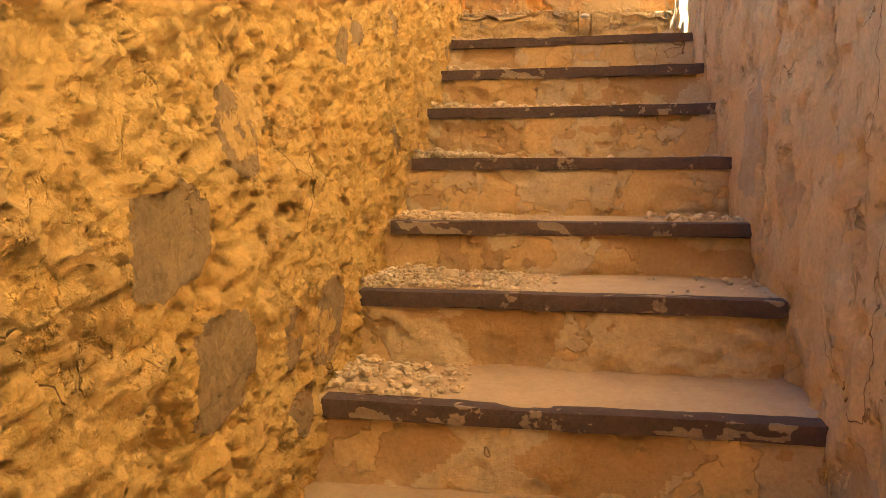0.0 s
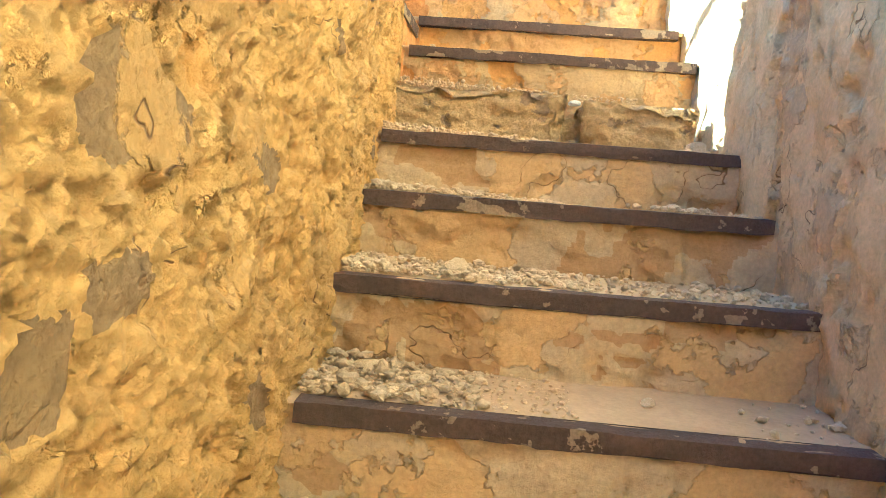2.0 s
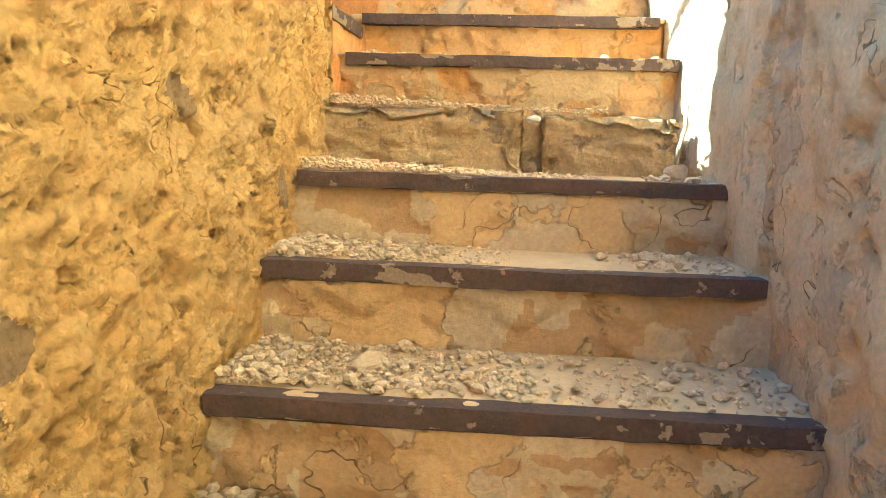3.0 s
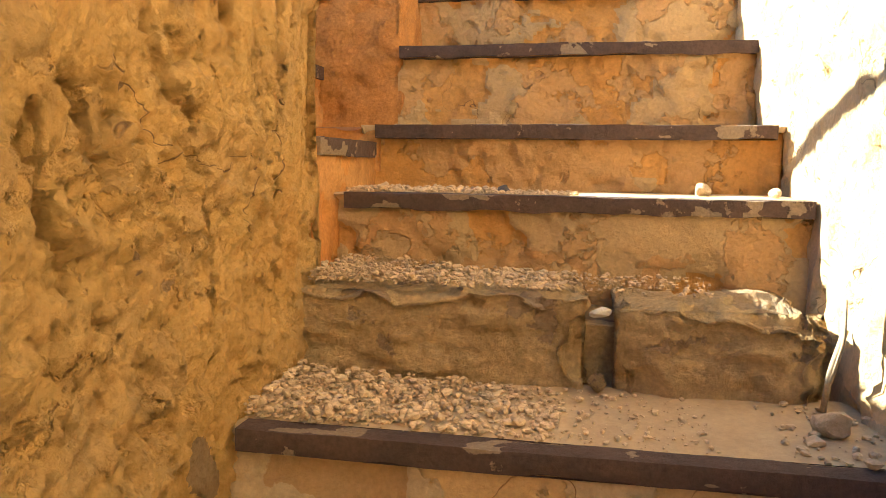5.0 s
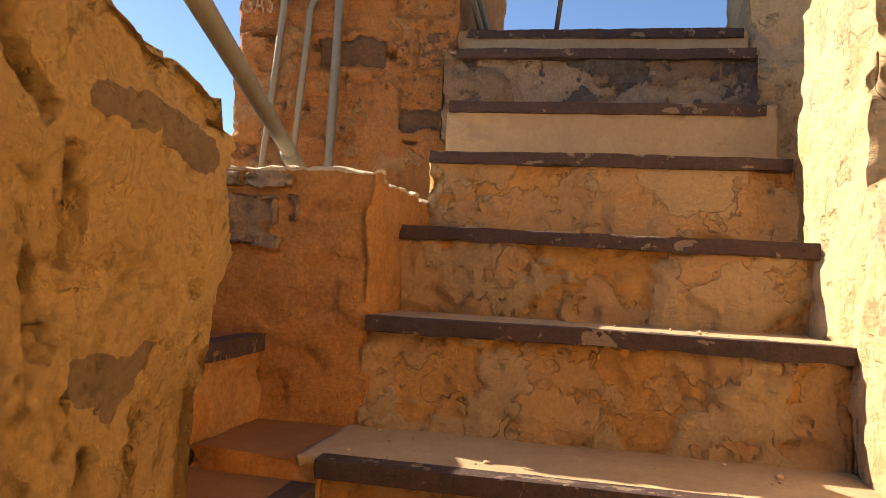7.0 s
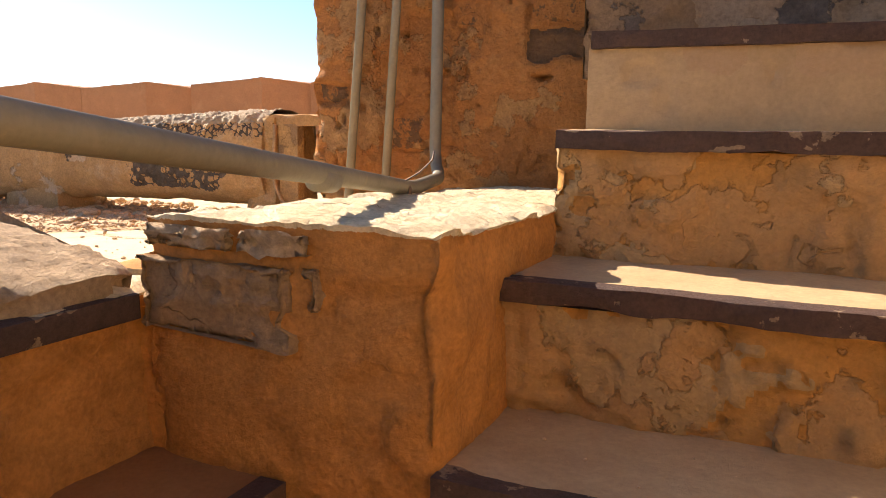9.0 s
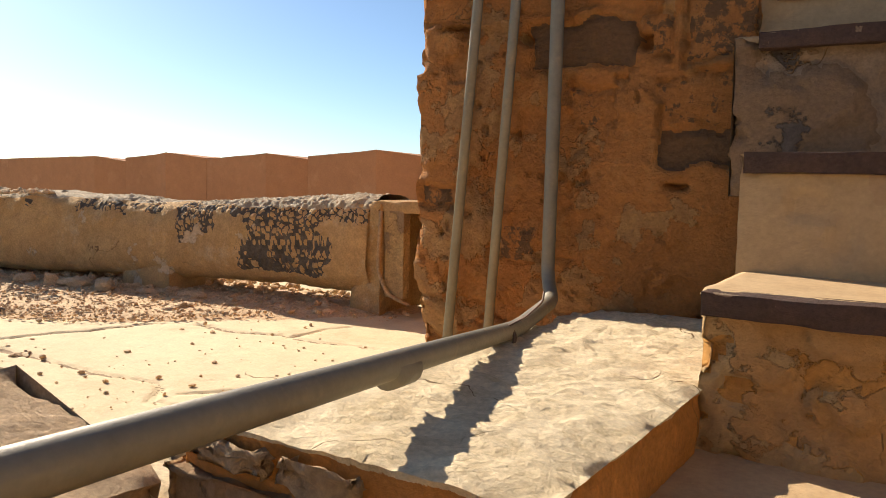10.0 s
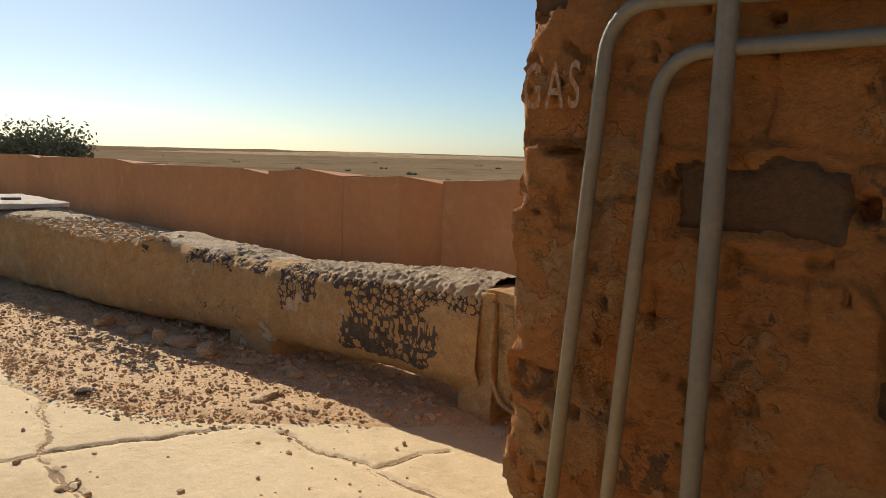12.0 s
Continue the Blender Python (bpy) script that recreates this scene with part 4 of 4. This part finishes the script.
for k in range(2):
    ring = []
    c, d = Vector((-0.076 - 0.002 * k, 5.875 + 0.012 * k, 4.0895)), Vector((-0.725, 3.1, -0.36)).normalized()
    a = d.orthogonal().normalized()
    b = d.cross(a)
    for j in range(13):
        t = 2 * math.pi * j / 12
        ring.append(c + (a * math.cos(t) + b * math.sin(t)) * 0.024)
    tube("wire_tie", ring, 0.003, WIRE, C3, 6, 0.002, "twisted tie wire")
tube("wire_tie", [(-0.076, 5.875, 4.112), (-0.03, 5.89, 4.14), (0.0, 5.91, 4.175), (-0.005, 5.925, 4.195)], 0.0025, WIRE, C3, 6, 0.01, "loose end of tie wire")

# ---- desert beyond ----
bm = bmesh.new()
bmesh.ops.create_grid(bm, x_segments=80, y_segments=80, size=2400)
for v in bm.verts:
    far = v.co.length
    v.co.z = -2.2 + min(1.0, far / 400) * noise.noise(Vector((v.co.x, v.co.y, 0)) * 0.006) * 1.2
part("ground", bm, DESERT)
tagged(bpy.data.objects["ground"], "flat sandy desert plain with scrub", "ground", kind="structure")
rng = random.Random(4)
for k in range(7):
    bm = bmesh.new()
    ang = radians(95 + k * 14)
    dist = 900 + 130 * (k % 3)
    c = Vector((math.cos(ang) * dist, math.sin(ang) * dist, -3))
    bmesh.ops.create_grid(bm, x_segments=60, y_segments=8, size=1)
    for v in bm.verts:
        a, b = v.co.x, v.co.y
        hgt = max(0, (1 - b * b)) * max(0, 1 - a * a) * (5 + 3 * noise.noise(Vector((a * 3 + k, 0, 0)))) + 0.6 * noise.noise(Vector((a * 14, b * 3, k)))
        v.co = c + Vector((-math.sin(ang), math.cos(ang), 0)) * a * 330 + Vector((math.cos(ang), math.sin(ang), 0)) * b * 60 + Vector((0, 0, hgt))
    tagged(part("dune_ridge", bm, DUNE if k % 2 else DESERT), "low pale ridge on the desert horizon", "ridge", "desert ridges", "structure")


def shrub(name, seed, n, size, trunk, leaf=0.016, tall=(0.5, 0.8)):
    r = random.Random(seed)
    root = new(name)
    verts, faces = [], []
    tips = []
    for k in range(trunk):
        a, lean = r.uniform(0, 6.28), r.uniform(0.15, 0.6)
        tips.append(Vector((math.cos(a) * lean, math.sin(a) * lean, r.uniform(*tall))))
        mid = tips[-1] * 0.5 + Vector((r.uniform(-0.05, 0.05), r.uniform(-0.05, 0.05), 0))
        pts = [Vector((0, 0, 0)), mid, tips[-1]]
        for q, w in zip(zip(pts, pts[1:]), ((0.03, 0.02), (0.02, 0.008))):
            i = len(verts)
            for p, ww in zip(q, w):
                for j in range(5):
                    verts.append((p + Vector((math.cos(j * 1.2566), math.sin(j * 1.2566), 0)) * ww) * size)
            faces += [(i + j, i + (j + 1) % 5, i + 5 + (j + 1) % 5, i + 5 + j) for j in range(5)]
    mesh_from("trunk", [v[:] for v in verts], faces, BARK, root)
    verts, faces = [], []
    for k in range(n):
        tip = r.choice(tips)
        d = Vector((r.gauss(0, 1), r.gauss(0, 1), r.gauss(0, 0.7)))
        p = tip + d.normalized() * r.random() * r.uniform(0.12, 0.25)
        p.z = max(p.z, 0.06)
        a, b = Vector((r.gauss(0, 1), r.gauss(0, 1), r.gauss(0, 1))).normalized() * leaf, Vector((r.gauss(0, 1), r.gauss(0, 1), r.gauss(0, 1))).normalized() * leaf * 0.5
        i = len(verts)
        verts += [(q * size)[:] for q in (p - a, p + b, p + a, p - b)]
        faces.append((i, i + 1, i + 2, i + 3))
    mesh_from("crown", verts, faces, LEAF, root, smooth=False)
    return root


tree = shrub("tree", 3, 90000, 7.6, 40, 0.015, (0.55, 0.86))
tree.matrix_basis = pose(-39.8, 14.3, -1.9)
tagged(tree, "dusty green acacia beyond the parapet", "tree")
bush = shrub("bush", 8, 420, 3.0, 5, 0.05, (0.1, 0.25))
bush.matrix_basis = pose(-90, 60, -2.4)
tagged(bush, "low dark desert bush on the plain", "bush", "desert bushes")
for k in range(110):
    ang, dist = radians(rng.uniform(98, 172)), rng.uniform(60, 300) * rng.choice((1.0, 1.0, 1.8))
    s = rng.uniform(0.6, 1.5)
    copy_thing(bush, pose(math.cos(ang) * dist, math.sin(ang) * dist, -2.5, 0, 0, rng.uniform(0, 360)) @ Matrix.Diagonal((s * 1.3, s * 1.3, s, 1)))

# ---- loose stones ----
ROCKS = [rock_mesh(k, 0.55 + 0.06 * (k % 4)) for k in range(6)]
ROCK_MESHES = []
for bm in ROCKS:
    me = bpy.data.meshes.new("loose_stone")
    bm.to_mesh(me)
    bm.free()
    me.materials.append(STONE)
    ROCK_MESHES.append(me)


def loose(x, y, z, size, label="pale broken limestone lump on a dusty surface", mat=None, squash=1.0, turn=None, group="loose stones"):
    me = ROCK_MESHES[int(abs(x * 131 + y * 57)) % 6]
    if mat:
        me = me.copy()
        me.materials[0] = mat
    ob = new("loose_stone", me)
    ob.matrix_basis = pose(x, y, z - 0.004, 0, 0, rng.uniform(0, 360) if turn is None else turn) @ Matrix.Diagonal((size, size * rng.uniform(0.6, 0.9), size * squash, 1))
    return tagged(ob, label, "stone", group)


def heap(name, z, x0, x1, y0, y1, count, size, seed, label, power=1.5, mat=GRAVEL, top=0.0):
    g = np.random.default_rng(seed)
    x = x0 + (x1 - x0) * g.random(count) ** power
    y = y0 + (y1 - y0) * g.random(count)
    count, size = int(count * 1.7), size * 0.72
    x = x0 + (x1 - x0) * g.random(count) ** power
    y = y0 + (y1 - y0) * g.random(count)
    s = size * g.lognormal(0, 0.6, count).clip(0.3, 3.0)
    rise = top * np.clip(1 - (x - x0) / (x1 - x0), 0, 1) * g.random(count)
    return tagged(pebbles(name, np.stack([x, y, z + rise], -1), s, mat, seed), label, "rubble", kind="stuff")


Z = {k: v[1] for k, v in STEPS.items()}
Y = {k: v[0] for k, v in STEPS.items()}
PILES = [("A", 0.50, 0.80, 260, 0.014, 0.02), ("B", 0.49, 0.90, 420, 0.013, 0.02), ("B", 1.25, 1.55, 14, 0.016, 0.0), ("C", 0.48, 0.80, 240, 0.013, 0.015), ("C", 1.25, 1.55, 60, 0.016, 0.01),
         ("D", 0.47, 0.82, 330, 0.016, 0.03), ("D", 1.3, 1.55, 18, 0.016, 0.0), ("E", 0.46, 1.05, 560, 0.0145, 0.02), ("E", 1.0, 1.55, 120, 0.015, 0.01), ("F", 0.45, 0.85, 330, 0.015, 0.02), ("F", 1.2, 1.55, 80, 0.014, 0.01),
         ("G", 0.42, 0.98, 1100, 0.0115, 0.03), ("G", 1.35, 1.54, 60, 0.014, 0.0), ("H", 0.42, 0.98, 900, 0.0095, 0.03), ("I", 0.42, 0.85, 160, 0.012, 0.01), ("J", 0.42, 1.4, 16, 0.010, 0.0), ("K", 0.42, 1.4, 10, 0.010, 0.0)]
NEXT = {a: b for a, b in zip("ABCDEFGHIJKLMNO", "BCDEFGHIJKLMNOP")}
for k, (s, x0, x1, n, size, top) in enumerate(PILES):
    heap("rubble", Z[s] + 0.002, x0, x1, Y[s] + 0.04, Y[NEXT[s]] - 0.01, n, size, 300 + k, "spill of pale grit and chips on a tread", 1.4 if x0 < 1 else 0.8, STONE if s in "BDEF" else GRAVEL, top)
for s, x, dy, size in (("B", 0.70, 0.20, 0.06), ("B", 0.60, 0.22, 0.04), ("D", 0.56, 0.24, 0.075), ("D", 0.52, 0.12, 0.05), ("D", 0.66, 0.12, 0.05), ("D", 0.73, 0.18, 0.05), ("D", 0.60, 0.08, 0.04), ("D", 1.16, 0.20, 0.045),
                       ("E", 0.72, 0.18, 0.095), ("E", 0.55, 0.20, 0.05), ("E", 1.40, 0.12, 0.04), ("F", 1.33, 0.22, 0.06), ("F", 1.22, 0.22, 0.05), ("F", 0.55, 0.2, 0.04), ("C", 1.46, 0.2, 0.06), ("C", 0.62, 0.2, 0.035),
                       ("G", 0.84, 0.26, 0.045), ("G", 1.45, 0.18, 0.075), ("I", 1.32, 0.20, 0.075), ("I", 1.49, 0.14, 0.045), ("H", 0.86, 0.2, 0.035), ("A", 0.62, 0.2, 0.06), ("A", 0.72, 0.15, 0.05), ("G", 0.55, 0.1, 0.05)):
    loose(x, Y[s] + dy, Z[s], size)
loose(0.80, Y["I"] + 0.20, Z["I"], 0.055, "dark rounded stone on a tread", DARKROCK_AND_SHADE)
loose(1.055, 4.07, 3.02, 0.05, "white chip wedged between step stones", HATCH)
loose(1.055, 4.06, 2.865, 0.055, "brown stone fallen in a joint", HSTONE)
twig = empty("dry_plant", "dry bleached twig standing in a corner", "plant")
tube("stem", [(1.47, 4.0, 2.87), (1.475, 3.99, 2.95), (1.50, 4.0, 3.03)], 0.006, TWIG, twig, 6, 0.02)
tube("stem", [(1.475, 3.985, 2.93), (1.49, 3.97, 3.02), (1.49, 3.98, 3.09)], 0.003, TWIG, twig, 6, 0.02)

# gravel and rubble on the terrace
g = np.random.default_rng(77)
pts = []
while len(pts) < 16000:
    q = g.random((6000, 2)) * np.array([6.4, 1.9]) + np.array([-8.0, 5.9])
    back = 7.72 - (-1.84 - q[:, 0]) / 8.4
    front = np.interp(q[:, 0], [-8, -4.25, -3.44, -2.84, -2.5, -2.3, -1.95], [5.9, 6.25, 6.28, 6.47, 6.78, 7.05, 7.4])
    front = front + 0.08 * fbm(np.c_[q, q[:, 0] * 0], 4, 3, 140)
    ok = (q[:, 1] > front) & (q[:, 1] < back) & (g.random(len(q)) < np.interp(q[:, 0], [-4, -2.6, -2.0], [1, 0.9, 0.25]))
    pts += q[ok].tolist()
bx, by = np.meshgrid(np.linspace(-8.0, -1.6, 260), np.linspace(5.85, 7.95, 100), indexing="ij")
front = np.interp(bx, [-8, -4.25, -3.44, -2.84, -2.5, -2.3, -1.95, -1.6], [5.9, 6.25, 6.28, 6.47, 6.78, 7.05, 7.4, 7.9])
flatP = np.stack([bx.ravel(), by.ravel(), bx.ravel() * 0], -1)
front = front + 0.08 * fbm(flatP, 4, 3, 140).reshape(bx.shape)
rise = np.clip((by - front) / 0.25, -1, 1)
bz = TERRACE - 0.004 + 0.022 * rise + 0.010 * fbm(flatP, 9, 5, 217, 0.62).reshape(bx.shape) * np.clip(rise, 0, 1)
cells = np.arange(259)[:, None] * 100 + np.arange(99)[None]
bed = mesh_from("gravel_bed", np.stack([bx, by, bz], -1).reshape(-1, 3), np.stack([cells, cells + 100, cells + 101, cells + 1], -1).reshape(-1, 4), GRAVEL)
tagged(bed, "tan dust and fine gravel heaped on the terrace", "gravel", kind="stuff")
pts = np.array(pts[:16000])
gz = TERRACE + 0.011 + g.random(16000) * 0.010
tagged(pebbles("gravel", np.c_[pts, gz], 0.0095 * g.lognormal(0, 0.6, 16000).clip(0.4, 3.4), GRAVEL, 78), "spread of tan gravel beside the duct", "gravel", kind="stuff")
for x, y, s, q in ((-2.72, 7.05, 0.20, 0.35), (-2.45, 7.12, 0.13, 0.5), (-2.62, 6.98, 0.12, 0.5), (-2.30, 7.38, 0.08, 0.7), (-2.9, 7.35, 0.12, 0.8), (-3.9, 7.2, 0.26, 0.7), (-3.6, 7.2, 0.22, 0.8), (-4.1, 7.15, 0.16, 0.9),
                   (-4.35, 7.12, 0.18, 0.8), (-3.3, 7.3, 0.14, 0.8), (-3.05, 7.4, 0.13, 0.8), (-2.6, 7.35, 0.12, 0.6), (-2.15, 7.5, 0.10, 0.7), (-4.7, 7.05, 0.2, 0.7), (-3.3, 6.75, 0.12, 0.4), (-3.7, 6.6, 0.09, 0.5), (-4.9, 6.6, 0.12, 0.4), (-5.4, 6.9, 0.15, 0.8)):
    loose(x, y, TERRACE, s, "broken plaster lump on the terrace gravel", None, q, group="terrace rubble")
loose(-3.35, 6.43, TERRACE + 0.01, 0.11, "charred dark lump on the gravel", DARKROCK_AND_SHADE, 0.7, group="terrace rubble")
for x, y, s in ((-2.06, 6.3, 0.04), (-2.6, 6.2, 0.035), (-2.35, 6.0, 0.05), (-2.25, 6.05, 0.04), (-1.25, 5.55, 0.035), (-1.05, 5.75, 0.025), (-1.6, 5.9, 0.03), (-2.7, 5.95, 0.05), (-2.55, 6.07, 0.03), (-1.9, 6.0, 0.03), (-1.3, 6.4, 0.02), (-1.85, 6.5, 0.02), (-1.6, 6.75, 0.02), (-0.95, 6.2, 0.02), (-1.5, 5.4, 0.04), (-1.75, 5.5, 0.045), (-2.0, 5.6, 0.04), (-1.2, 5.3, 0.04)):
    loose(x, y, TERRACE, s, "small brown clod on the pale terrace", GRAVEL, 0.8, group="terrace clods")
heap("rubble", 4.30, -8.2, -4.4, 7.0, 7.5, 900, 0.03, 401, "crumbled plaster rubble on the duct top", 1.0, GRAVEL, 0.0)
heap("rubble", TERRACE, -5.5, -2.0, 7.35, 8.1, 1500, 0.03, 402, "shaded plaster rubble under the duct", 0.9, GRAVEL, 0.06)
for x0, x1, z0, z1, y0 in ((-0.215, 0.13, 3.885, 4.035, 5.070), (0.138, 0.185, 3.95, 4.04, 5.070), (-0.185, 0.015, 4.038, 4.094, 5.060), (0.017, 0.17, 4.040, 4.094, 5.063)):
    tagged(rough_box("ledge_stone", (x0, y0, z0), (x1, 5.3, z1), GREYSTONE if z1 < 4.06 else BLEACHED, stone_relief, 0.010, "xyXZ", None, 0.018, ledge, seed=int(x0 * 50) + 40), "bare stone set in the ledge front")
for k, s in enumerate("BCDEFGHI"):
    heap("grit", Z[s] + 0.001, left_x(Y[s]) - 0.01, {"G": 1.25, "H": 1.3, "E": 1.3}.get(s, 1.0), Y[s] + 0.05, Y[NEXT[s]] - 0.005, 700, 0.007, 500 + k, "fine ochre grit swept along a tread", 1.5, GRAVEL, 0.012)
heap("grit", TERRACE, -3.6, -1.0, 5.4, 7.2, 170, 0.012, 520, "scattered brown grit on the terrace", 1.0, GRAVEL, 0.0)
